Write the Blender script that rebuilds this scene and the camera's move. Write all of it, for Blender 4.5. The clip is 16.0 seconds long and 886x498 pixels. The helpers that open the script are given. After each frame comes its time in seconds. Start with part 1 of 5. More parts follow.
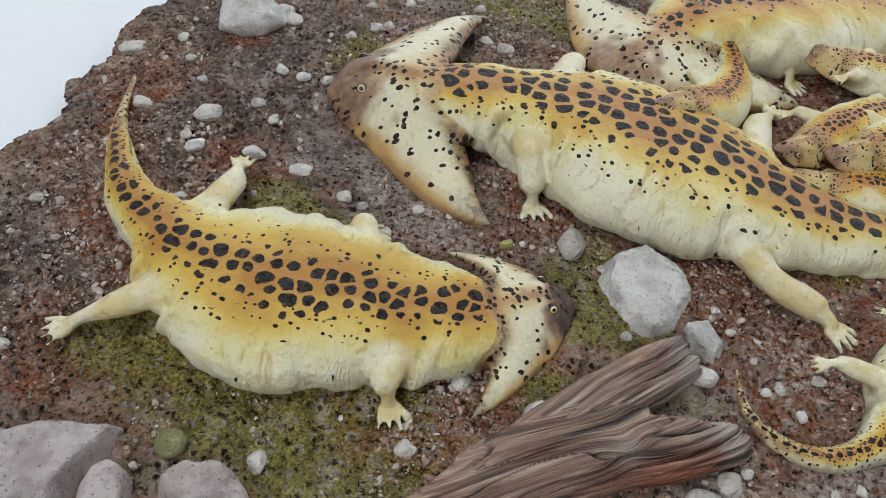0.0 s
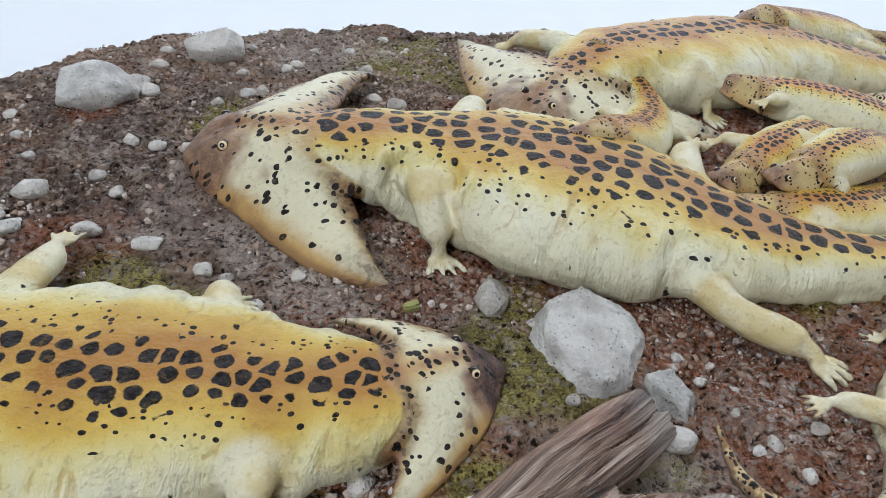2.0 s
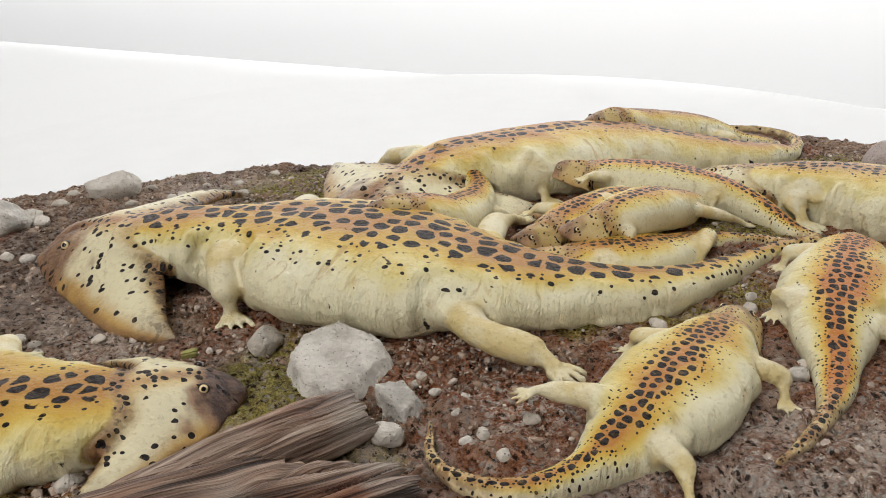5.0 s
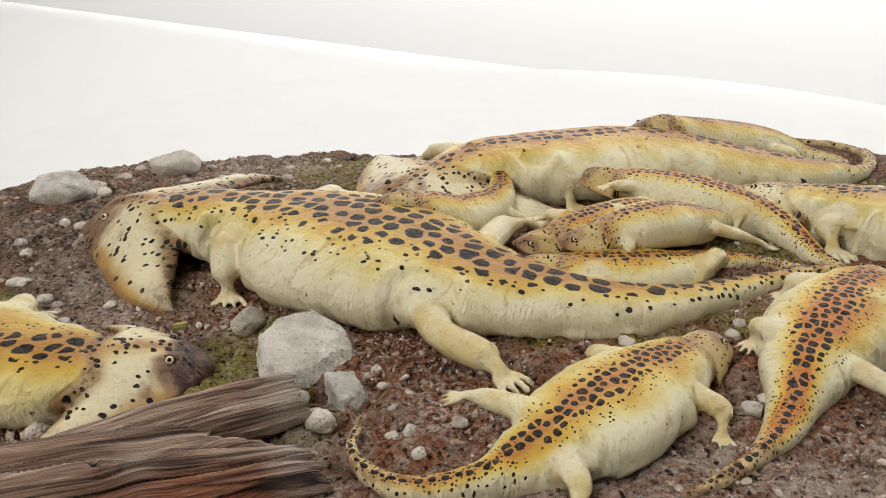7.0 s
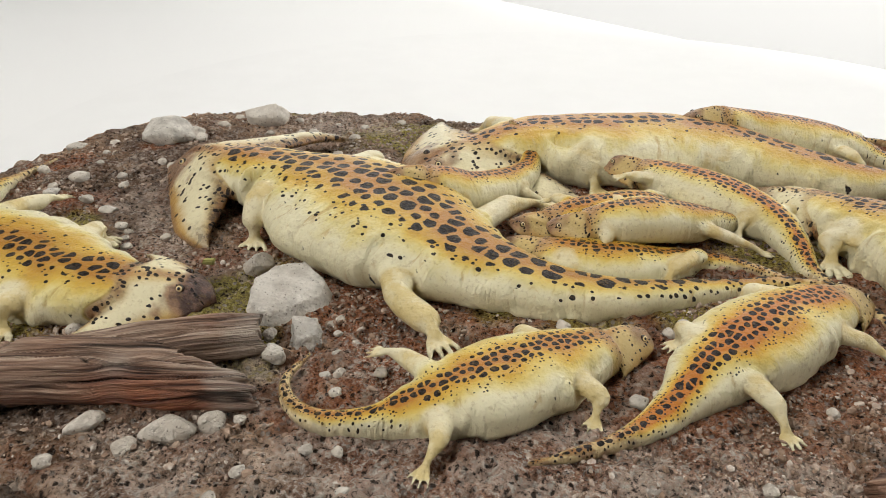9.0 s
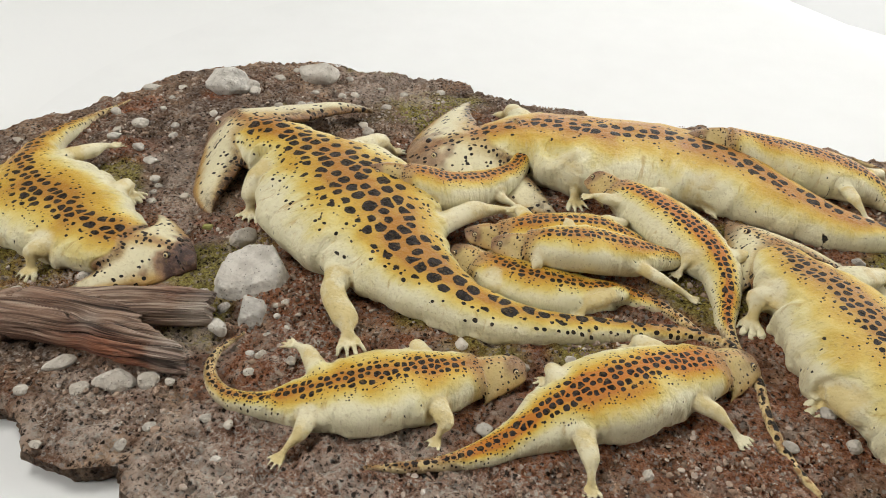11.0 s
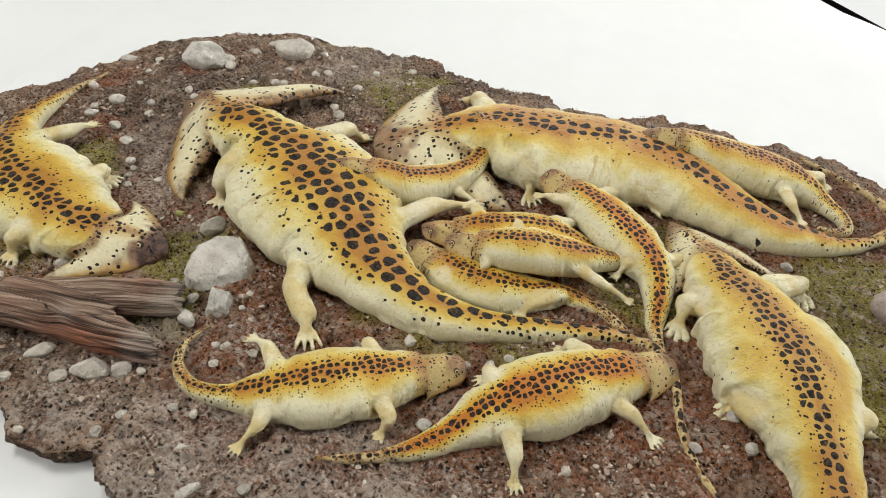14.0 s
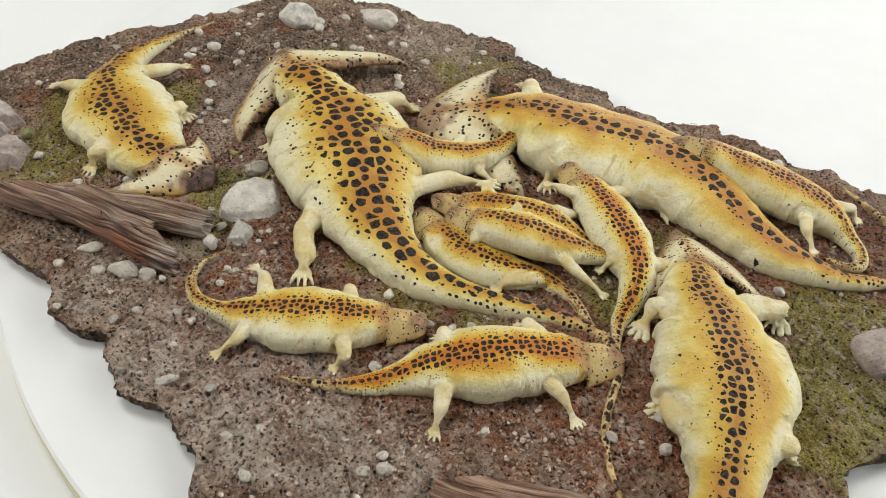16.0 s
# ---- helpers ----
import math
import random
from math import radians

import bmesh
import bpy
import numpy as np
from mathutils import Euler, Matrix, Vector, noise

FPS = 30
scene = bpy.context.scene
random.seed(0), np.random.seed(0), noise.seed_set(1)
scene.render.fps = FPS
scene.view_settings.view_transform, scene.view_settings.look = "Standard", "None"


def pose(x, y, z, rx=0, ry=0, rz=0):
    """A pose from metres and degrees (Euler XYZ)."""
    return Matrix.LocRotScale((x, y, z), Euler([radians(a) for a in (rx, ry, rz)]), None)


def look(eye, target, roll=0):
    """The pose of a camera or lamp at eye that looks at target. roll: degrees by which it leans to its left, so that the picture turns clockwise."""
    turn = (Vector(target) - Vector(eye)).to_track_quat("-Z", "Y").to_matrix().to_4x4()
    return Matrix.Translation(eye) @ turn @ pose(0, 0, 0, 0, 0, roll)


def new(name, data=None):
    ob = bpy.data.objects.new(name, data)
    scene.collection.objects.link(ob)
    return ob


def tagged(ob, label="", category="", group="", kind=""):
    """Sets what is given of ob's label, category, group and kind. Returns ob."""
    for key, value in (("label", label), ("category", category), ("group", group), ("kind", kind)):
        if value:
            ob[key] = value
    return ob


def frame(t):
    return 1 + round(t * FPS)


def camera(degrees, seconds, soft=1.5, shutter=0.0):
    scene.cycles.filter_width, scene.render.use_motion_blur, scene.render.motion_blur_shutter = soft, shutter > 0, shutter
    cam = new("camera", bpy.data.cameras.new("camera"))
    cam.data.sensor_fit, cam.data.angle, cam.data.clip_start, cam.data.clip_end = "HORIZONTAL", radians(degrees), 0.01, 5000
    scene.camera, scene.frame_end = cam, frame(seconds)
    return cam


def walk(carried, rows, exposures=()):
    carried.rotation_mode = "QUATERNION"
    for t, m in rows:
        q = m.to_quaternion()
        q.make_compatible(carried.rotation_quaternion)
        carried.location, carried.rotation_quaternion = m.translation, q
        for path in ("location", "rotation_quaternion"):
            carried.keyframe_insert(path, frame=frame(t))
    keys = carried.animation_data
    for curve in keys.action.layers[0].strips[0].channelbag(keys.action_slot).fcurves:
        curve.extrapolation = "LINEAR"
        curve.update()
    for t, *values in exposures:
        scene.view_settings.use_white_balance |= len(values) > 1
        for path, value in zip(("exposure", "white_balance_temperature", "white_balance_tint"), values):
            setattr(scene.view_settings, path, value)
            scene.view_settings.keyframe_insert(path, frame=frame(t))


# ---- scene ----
cam = camera(61.5, 16.0, soft=0.9)
PATH = [
    (0, 0.01522, -0.01001, 0.16753, 43.270, 9.635, -6.921),
    (0.5, 0.00934, 0.00685, 0.14894, 45.544, 10.018, -11.150),
    (1, 0.01901, 0.01280, 0.13274, 47.102, 9.197, -12.174),
    (1.5, 0.02954, 0.01370, 0.12402, 48.956, 7.200, -11.548),
    (2, 0.03119, 0.01077, 0.12330, 53.609, 6.905, -11.876),
    (2.5, 0.03460, 0.00456, 0.11630, 57.388, 7.749, -12.657),
    (3, 0.05338, 0.00377, 0.10125, 59.815, 6.562, -10.520),
    (3.5, 0.07250, -0.00436, 0.09737, 63.334, 4.185, -9.152),
    (4, 0.08924, -0.01668, 0.09878, 65.428, 1.082, -7.692),
    (4.5, 0.10400, -0.02905, 0.09597, 67.289, 0.182, -6.780),
    (4.7, 0.10519, -0.03294, 0.10209, 67.414, -0.621, -6.627),
    (6.8, 0.13335, -0.04343, 0.11152, 66.633, -0.436, 0.339),
    (7, 0.14723, -0.04242, 0.11152, 66.484, -0.447, 3.845),
    (7.5, 0.16758, -0.04299, 0.11244, 65.973, -0.732, 10.877),
    (8, 0.17481, -0.04792, 0.11902, 64.887, -0.439, 11.313),
    (8.5, 0.19843, -0.05121, 0.12446, 64.153, 0.225, 16.163),
    (9, 0.21175, -0.05364, 0.13253, 62.329, -0.120, 18.004),
    (9.2, 0.22201, -0.05425, 0.13682, 61.859, 0.231, 20.107),
    (11.3, 0.29049, -0.02336, 0.18997, 52.977, 1.795, 32.139),
    (11.5, 0.29643, -0.02095, 0.19143, 52.311, 2.205, 33.023),
    (12, 0.30704, -0.01436, 0.20066, 50.835, 2.406, 35.269),
    (12.5, 0.31916, -0.00744, 0.20883, 50.195, 2.531, 38.025),
    (13, 0.31411, -0.01234, 0.21376, 48.983, 3.131, 36.849),
    (13.5, 0.28861, -0.02471, 0.21455, 48.632, 3.287, 30.448),
    (14, 0.29321, -0.01996, 0.22203, 48.812, 3.745, 29.717),
    (14.5, 0.29718, -0.02048, 0.22666, 48.999, 3.476, 30.997),
    (15, 0.32074, -0.01343, 0.23109, 48.591, 3.455, 36.294),
    (15.5, 0.34378, -0.00264, 0.23781, 46.865, 3.306, 42.162),
    (16, 0.35664, 0.00205, 0.24354, 46.098, 3.362, 44.083),
]
walk(cam, [(t, pose(x, y, z, rx, 0, rz) @ pose(0, 0, 0, 0, 0, roll)) for t, x, y, z, rx, roll, rz in PATH],
     [(0, -0.32, 5700, 8), (1.5, -0.32, 5550, 8), (2.0, -0.27, 5500, 9), (3.0, -0.26, 5650, 10), (4.5, -0.29, 6350, 11), (8.0, -0.22, 6700, 10), (11.5, -0.15, 6600, 8), (16.0, -0.14, 6550, 7)])

# ---------------------------------------------------------------- light
world = bpy.data.worlds.new("room_air")
scene.world = world
world.use_nodes = True
world.node_tree.nodes["Background"].inputs["Color"].default_value = (0.93, 0.96, 1.0, 1)
world.node_tree.nodes["Background"].inputs["Strength"].default_value = 0.02
scene.view_settings.exposure = 0.0


def area(name, eye, target, size, watts, color):
    data = bpy.data.lights.new(name, "AREA")
    data.shape, data.size, data.size_y = "RECTANGLE", size[0], size[1]
    data.energy, data.color = watts, color
    ob = new(name, data)
    ob.matrix_world = look(eye, target)
    return ob


area("ceiling_panel_light", (-0.38, 0.12, 1.50), (0.11, 0.20, 0), (0.6, 0.6), 12.8, (1.0, 0.985, 0.955))
area("softbox_light", (-0.55, -0.78, 0.78), (0.10, 0.12, 0), (0.5, 0.5), 9.9, (1.0, 0.98, 0.95))
area("backdrop_light", (-0.20, 1.044, 0.50), (0.376, 1.839, 0.30), (4.4, 0.3), 34.0, (0.985, 0.99, 1.0))
area("backdrop_foot_light", (-0.194, 1.049, -0.40), (0.096, 1.451, 0.10), (4.2, 0.15), 6.0, (0.985, 0.99, 1.0))


# ---------------------------------------------------------------- numbers
def hash2(i, j, seed):
    v = np.sin(i * 127.1 + j * 311.7 + seed * 74.7) * 43758.5453
    return v - np.floor(v)


def value_noise(x, y, size, seed=0):
    """Smooth noise from -1 to 1 on arrays of places."""
    x, y = np.asarray(x, float) / size, np.asarray(y, float) / size
    i, j = np.floor(x), np.floor(y)
    a, b = x - i, y - j
    a, b = a * a * (3 - 2 * a), b * b * (3 - 2 * b)
    low = hash2(i, j, seed) * (1 - a) + hash2(i + 1, j, seed) * a
    high = hash2(i, j + 1, seed) * (1 - a) + hash2(i + 1, j + 1, seed) * a
    return 2 * (low * (1 - b) + high * b) - 1


def fractal(x, y, size, seed=0, octaves=4):
    total, gain = 0, 1.0
    for k in range(octaves):
        total = total + gain * value_noise(np.asarray(x) * 0.8 + np.asarray(y) * 0.6, np.asarray(y) * 0.8 - np.asarray(x) * 0.6, size / 2 ** k, seed + k)
        gain *= 0.5
    return total


def ground_z(x, y):
    return 0.0012 * fractal(x, y, 0.05, 3, 3) + 0.0008 * fractal(x, y, 0.007, 11, 3) - 0.0038 * smooth(y, 0.29, 0.36) - 0.003 * smooth(x, -0.05, -0.11)


def spline(points, count):
    """A smooth run of count rows through the rows given (Catmull-Rom)."""
    p = np.asarray(points, float)
    p = np.vstack([2 * p[0] - p[1], p, 2 * p[-1] - p[-2]])
    out = []
    for t in np.linspace(0, len(p) - 3 - 1e-9, count):
        k = int(t)
        f = t - k
        a, b, c, d = p[k:k + 4]
        out.append(0.5 * (2 * b + (c - a) * f + (2 * a - 5 * b + 4 * c - d) * f ** 2 + (3 * b - a - 3 * c + d) * f ** 3))
    return np.array(out)


def smooth(x, lo, hi):
    t = np.clip((np.asarray(x, float) - lo) / (hi - lo), 0, 1)
    return t * t * (3 - 2 * t)


# ---------------------------------------------------------------- materials
class Nodes:
    """Small helper to wire a procedural material."""

    def __init__(self, name):
        self.mat = bpy.data.materials.new(name)
        self.mat.use_nodes = True
        self.tree = self.mat.node_tree
        self.bsdf = self.tree.nodes["Principled BSDF"]

    def add(self, kind, inputs=None, **settings):
        node = self.tree.nodes.new(kind)
        for key, value in settings.items():
            setattr(node, key, value)
        for key, value in (inputs or {}).items():
            self.link(value, node.inputs[key])
        return node

    def link(self, value, socket):
        if isinstance(value, bpy.types.NodeSocket):
            self.tree.links.new(value, socket)
        else:
            socket.default_value = value

    def math(self, op, a, b=0.0, c=0.0, clamp=False):
        node = self.add("ShaderNodeMath", {0: a, 1: b, 2: c}, operation=op)
        node.use_clamp = clamp
        return node.outputs[0]

    def step(self, value, lo, hi, a=0.0, b=1.0):
        node = self.add("ShaderNodeMapRange", {0: value, 1: lo, 2: hi, 3: a, 4: b}, interpolation_type="SMOOTHSTEP")
        return node.outputs[0]

    def mix(self, factor, a, b, blend="MIX"):
        node = self.add("ShaderNodeMix", data_type="RGBA", blend_type=blend)
        self.link(factor, node.inputs[0])
        self.link(a, node.inputs[6])
        self.link(b, node.inputs[7])
        return node.outputs[2]

    def noise(self, scale, detail=3.0, rough=0.55, vector=None, distort=0.0):
        node = self.add("ShaderNodeTexNoise", {"Scale": scale, "Detail": detail, "Roughness": rough, "Distortion": distort})
        if vector:
            self.link(vector, node.inputs["Vector"])
        return node.outputs["Fac"]

    def noise_color(self, scale, vector):
        node = self.add("ShaderNodeTexNoise", {"Scale": scale, "Detail": 2.0})
        self.link(vector, node.inputs["Vector"])
        return node.outputs["Color"]

    def attr(self, name):
        return self.add("ShaderNodeAttribute", attribute_name=name).outputs["Fac"]

    def place(self):
        return self.add("ShaderNodeTexCoord").outputs["Object"]

    def world_place(self):
        return self.add("ShaderNodeNewGeometry").outputs["Position"]

    def voronoi(self, vector, scale, feature="F1", random=1.0, dims="3D"):
        node = self.add("ShaderNodeTexVoronoi", {"Scale": scale, "Randomness": random}, feature=feature, voronoi_dimensions=dims)
        self.link(vector, node.inputs["Vector"])
        return node

    def ramp(self, value, stops):
        node = self.add("ShaderNodeValToRGB", {0: value})
        while len(node.color_ramp.elements) < len(stops):
            node.color_ramp.elements.new(0.5)
        for e, (at, color) in zip(node.color_ramp.elements, stops):
            e.position, e.color = at, (*color, 1)
        return node.outputs[0]

    def bump(self, height, distance, strength=1.0, normal=None):
        node = self.add("ShaderNodeBump", {"Height": height, "Distance": distance, "Strength": strength})
        if normal:
            self.link(normal, node.inputs["Normal"])
        return node.outputs[0]

    def done(self, color, rough, normal=None, specular=0.5):
        self.link(color, self.bsdf.inputs["Base Color"])
        self.link(rough, self.bsdf.inputs["Roughness"])
        self.link(specular, self.bsdf.inputs["Specular IOR Level"])
        if normal:
            self.link(normal, self.bsdf.inputs["Normal"])
        return self.mat


def skin_material(name, spacing, orange, spread):
    """Painted amphibian skin. spacing: metres between spots; orange: warmth of the back; spread: how far down the flank spots reach."""
    n = Nodes(name)
    along, across, flank = n.attr("along"), n.attr("across"), n.attr("flank")
    head, limb, snout, horn = n.attr("head"), n.attr("limb"), n.attr("snout"), n.attr("horn")
    pos = n.place()
    wob = n.noise_color(0.5 / spacing, pos)
    base = n.add("ShaderNodeCombineXYZ", {0: along, 1: across}).outputs[0]
    shift = n.add("ShaderNodeVectorMath", {0: wob, 1: (0.5, 0.5, 0.5)}, operation="SUBTRACT").outputs[0]
    shift = n.add("ShaderNodeVectorMath", {0: shift, "Scale": spacing * 0.55}, operation="SCALE").outputs[0]
    flat = n.add("ShaderNodeVectorMath", {0: base, 1: shift}, operation="ADD").outputs[0]
    # big spots packed along the back, shrinking down the flank
    edge = n.voronoi(flat, 1 / spacing, "DISTANCE_TO_EDGE", 0.6, "2D").outputs["Distance"]
    cell = n.voronoi(flat, 1 / spacing, "F1", 0.6, "2D")
    centre = cell.outputs["Distance"]
    pick = n.add("ShaderNodeSeparateColor", {0: cell.outputs["Color"]}).outputs
    patchy = n.noise(70.0, 3.0, 0.6, pos)
    flank_body = flank
    flank = n.math("ADD", flank, n.math("MULTIPLY", n.math("MULTIPLY_ADD", patchy, 0.5, -0.25), n.math("SUBTRACT", 1.0, head)))
    need = n.step(flank, spread * 0.45, spread, 0.075, 0.42)
    need = n.math("ADD", need, n.math("MULTIPLY", pick[0], n.step(flank, 0.1, spread, 0.02, 0.26)))
    need = n.math("ADD", need, n.math("MULTIPLY", n.math("ADD", head, limb, clamp=True), 0.6))
    inside = n.math("MINIMUM", n.math("SUBTRACT", edge, need), n.math("SUBTRACT", n.math("MULTIPLY", n.math("MULTIPLY_ADD", pick[1], 0.24, 0.31), n.step(flank, spread * 0.25, spread, 1.0, 0.5)), centre))
    inside = n.math("ADD", inside, n.math("MULTIPLY_ADD", n.noise(520.0, 3.0, 0.6, pos), 0.24, -0.12))
    big = n.step(inside, -0.025, 0.045)
    # scattered specks
    fine = n.voronoi(flat, 2.5 / spacing, "F1", 1.0, "2D")
    chance = n.add("ShaderNodeSeparateColor", {0: fine.outputs["Color"]}).outputs
    window = n.math("MULTIPLY", n.step(flank, spread * 0.4, spread * 0.8), n.step(flank, spread * 1.5, spread * 1.0))
    window = n.math("MAXIMUM", n.math("MULTIPLY", window, n.math("SUBTRACT", 1.0, head)), n.math("MULTIPLY", head, 0.5))
    window = n.math("MULTIPLY", window, n.math("SUBTRACT", 1.0, limb))
    size = n.math("MULTIPLY", n.math("GREATER_THAN", chance[0], n.math("SUBTRACT", 1.0, n.math("MULTIPLY_ADD", window, 0.30, n.math("MULTIPLY", n.attr("taper"), 0.55)))), n.math("MULTIPLY", n.math("MULTIPLY_ADD", chance[1], 0.2, 0.17), n.math("MULTIPLY_ADD", head, 0.45, 1.0)))
    specks = n.step(n.math("SUBTRACT", size, fine.outputs["Distance"]), 0.0, 0.05)
    spots = n.math("MAXIMUM", big, specks)
    # ground colour, back to belly
    flank = flank_body
    mottling = n.noise(90.0, 4.0, 0.6, pos)
    wash = n.math("ADD", flank, n.math("MULTIPLY_ADD", mottling, 0.34, -0.17))
    brown = tuple(a * (1 - orange) + b * orange for a, b in zip((0.40, 0.195, 0.026), (0.48, 0.155, 0.006)))
    yellow = tuple(a * (1 - orange) + b * orange for a, b in zip((0.60, 0.39, 0.062), (0.63, 0.355, 0.028)))
    reach = 0.86 if orange > 0.45 else 1.0
    warm = n.step(n.noise(38.0, 2.0, 0.5, pos), 0.38, 0.62, 0.16, -0.04)
    wash = n.math("ADD", wash, warm)
    color = n.ramp(wash, [(0.0, brown), (0.16 + 0.06 * orange, brown), ((0.26 + 0.06 * orange) * reach, tuple((a + b) / 2 for a, b in zip(brown, yellow))), (0.42 * reach, yellow), (0.52 * reach, (0.68, 0.505, 0.125)), (0.66 * reach, (0.735, 0.635, 0.28)), (0.80 * reach, (0.785, 0.725, 0.49))])
    streak = n.add("ShaderNodeCombineXYZ", {0: n.math("MULTIPLY", along, 210.0), 1: n.math("MULTIPLY", across, 75.0)}).outputs[0]
    fold = n.noise(1.0, 4.0, 0.6, streak, 1.6)
    color = n.mix(n.math("MULTIPLY", n.step(fold, 0.42, 0.68), n.step(flank, 0.4, 0.6, 0.0, 0.3)), color, (0.78, 0.73, 0.53, 1))
    color = n.mix(n.math("MULTIPLY", n.step(fold, 0.44, 0.28), n.math("MULTIPLY", n.step(flank, 0.2, 0.45, 0.0, 0.65), n.step(flank, 0.95, 0.6, 0.4, 1.0))), color, (0.46, 0.28, 0.06, 1))
    cream = (0.75, 0.68, 0.45) if orange < 0.45 else (0.60, 0.45, 0.20)
    headtone = n.ramp(n.math("ADD", flank, n.math("MULTIPLY_ADD", mottling, 0.3, -0.15)), [(0.0, (0.42, 0.19, 0.045)), (0.18, (0.62, 0.47, 0.22)), (0.36, cream), (0.50, cream), (0.68, (0.58, 0.38, 0.12)), (0.92, (0.33, 0.15, 0.045))])
    color = n.mix(head, color, headtone)
    color = n.mix(n.math("MULTIPLY", n.attr("brim"), n.step(mottling, 0.3, 0.6, 0.5, 0.9)), color, (0.46, 0.275, 0.085, 1))
    color = n.mix(n.step(n.attr("brim"), 0.75, 1.0, 0.0, 0.7), color, (0.20, 0.10, 0.045, 1))
    color = n.mix(n.math("MULTIPLY", n.attr("collar"), n.step(mottling, 0.3, 0.6, 0.35, 0.8)), color, (0.36, 0.17, 0.05, 1))
    color = n.mix(n.math("MULTIPLY", horn, n.step(n.noise(280.0, 3.0, 0.65, pos), 0.35, 0.6, 0.5, 0.92)), color, (0.17, 0.085, 0.042, 1))
    limbtone = n.mix(n.step(mottling, 0.4, 0.62), (0.66, 0.53, 0.25, 1), (0.76, 0.69, 0.47, 1))
    color = n.mix(limb, color, limbtone)
    color = n.mix(n.math("MULTIPLY", n.attr("tail"), 0.85), color, n.mix(n.step(n.noise(260.0, 3.0, 0.6, pos), 0.42, 0.58), (0.24, 0.115, 0.05, 1), (0.62, 0.47, 0.24, 1)))
    pepper = n.noise(330.0, 3.0, 0.65, pos)
    color = n.mix(n.step(snout, 0.05, 0.7, 0.0, 0.92), color, n.mix(n.step(pepper, 0.4, 0.6), (0.20, 0.098, 0.055, 1), (0.34, 0.19, 0.105, 1)))
    color = n.mix(n.step(snout, 0.6, 1.0, 0.0, 0.93), color, n.mix(n.step(pepper, 0.4, 0.6), (0.040, 0.018, 0.016, 1), (0.115, 0.058, 0.044, 1)))
    color = n.mix(n.math("MULTIPLY", n.math("MULTIPLY", horn, 0.8), n.step(pepper, 0.5, 0.6)), color, (0.030, 0.017, 0.014, 1))
    ink = n.mix(n.step(n.noise(420.0, 3.0, 0.7, pos), 0.35, 0.65), (0.006, 0.0055, 0.006, 1), (0.034, 0.030, 0.032, 1))
    color = n.mix(n.math("MULTIPLY", spots, 0.99), color, ink)
    grime = n.noise(600.0, 3.0, 0.7, pos)
    color = n.mix(n.step(grime, 0.52, 0.72, 0.0, 0.34), color, (0.30, 0.19, 0.06, 1))
    # skin relief: folds down the flanks, fine grain everywhere
    relief = n.bump(fold, 0.0030, n.math("MULTIPLY", n.step(flank, 0.3, 0.62, 0.12, 0.5), n.math("SUBTRACT", 1.0, n.math("MULTIPLY", n.math("ADD", limb, head, clamp=True), 0.8))))
    relief = n.bump(n.noise(1000.0, 4.0, 0.7, pos), 0.0009, 0.6, relief)
    relief = n.bump(n.noise(300.0, 3.0, 0.55, pos), 0.0018, 0.42, relief)
    rough = n.mix(spots, n.mix(mottling, (0.26,) * 3 + (1,), (0.40,) * 3 + (1,)), (0.34,) * 3 + (1,))
    return n.done(color, rough, relief, n.step(spots, 0.0, 1.0, 0.36, 0.07))


def eye_material():
    n = Nodes("eye_glaze")
    r = n.attr("iris")
    color = n.ramp(r, [(0.0, (0.008, 0.006, 0.005)), (0.30, (0.008, 0.006, 0.005)), (0.36, (0.78, 0.64, 0.38)), (0.56, (0.66, 0.50, 0.26)), (0.66, (0.03, 0.018, 0.014))])
    return n.done(color, 0.12)


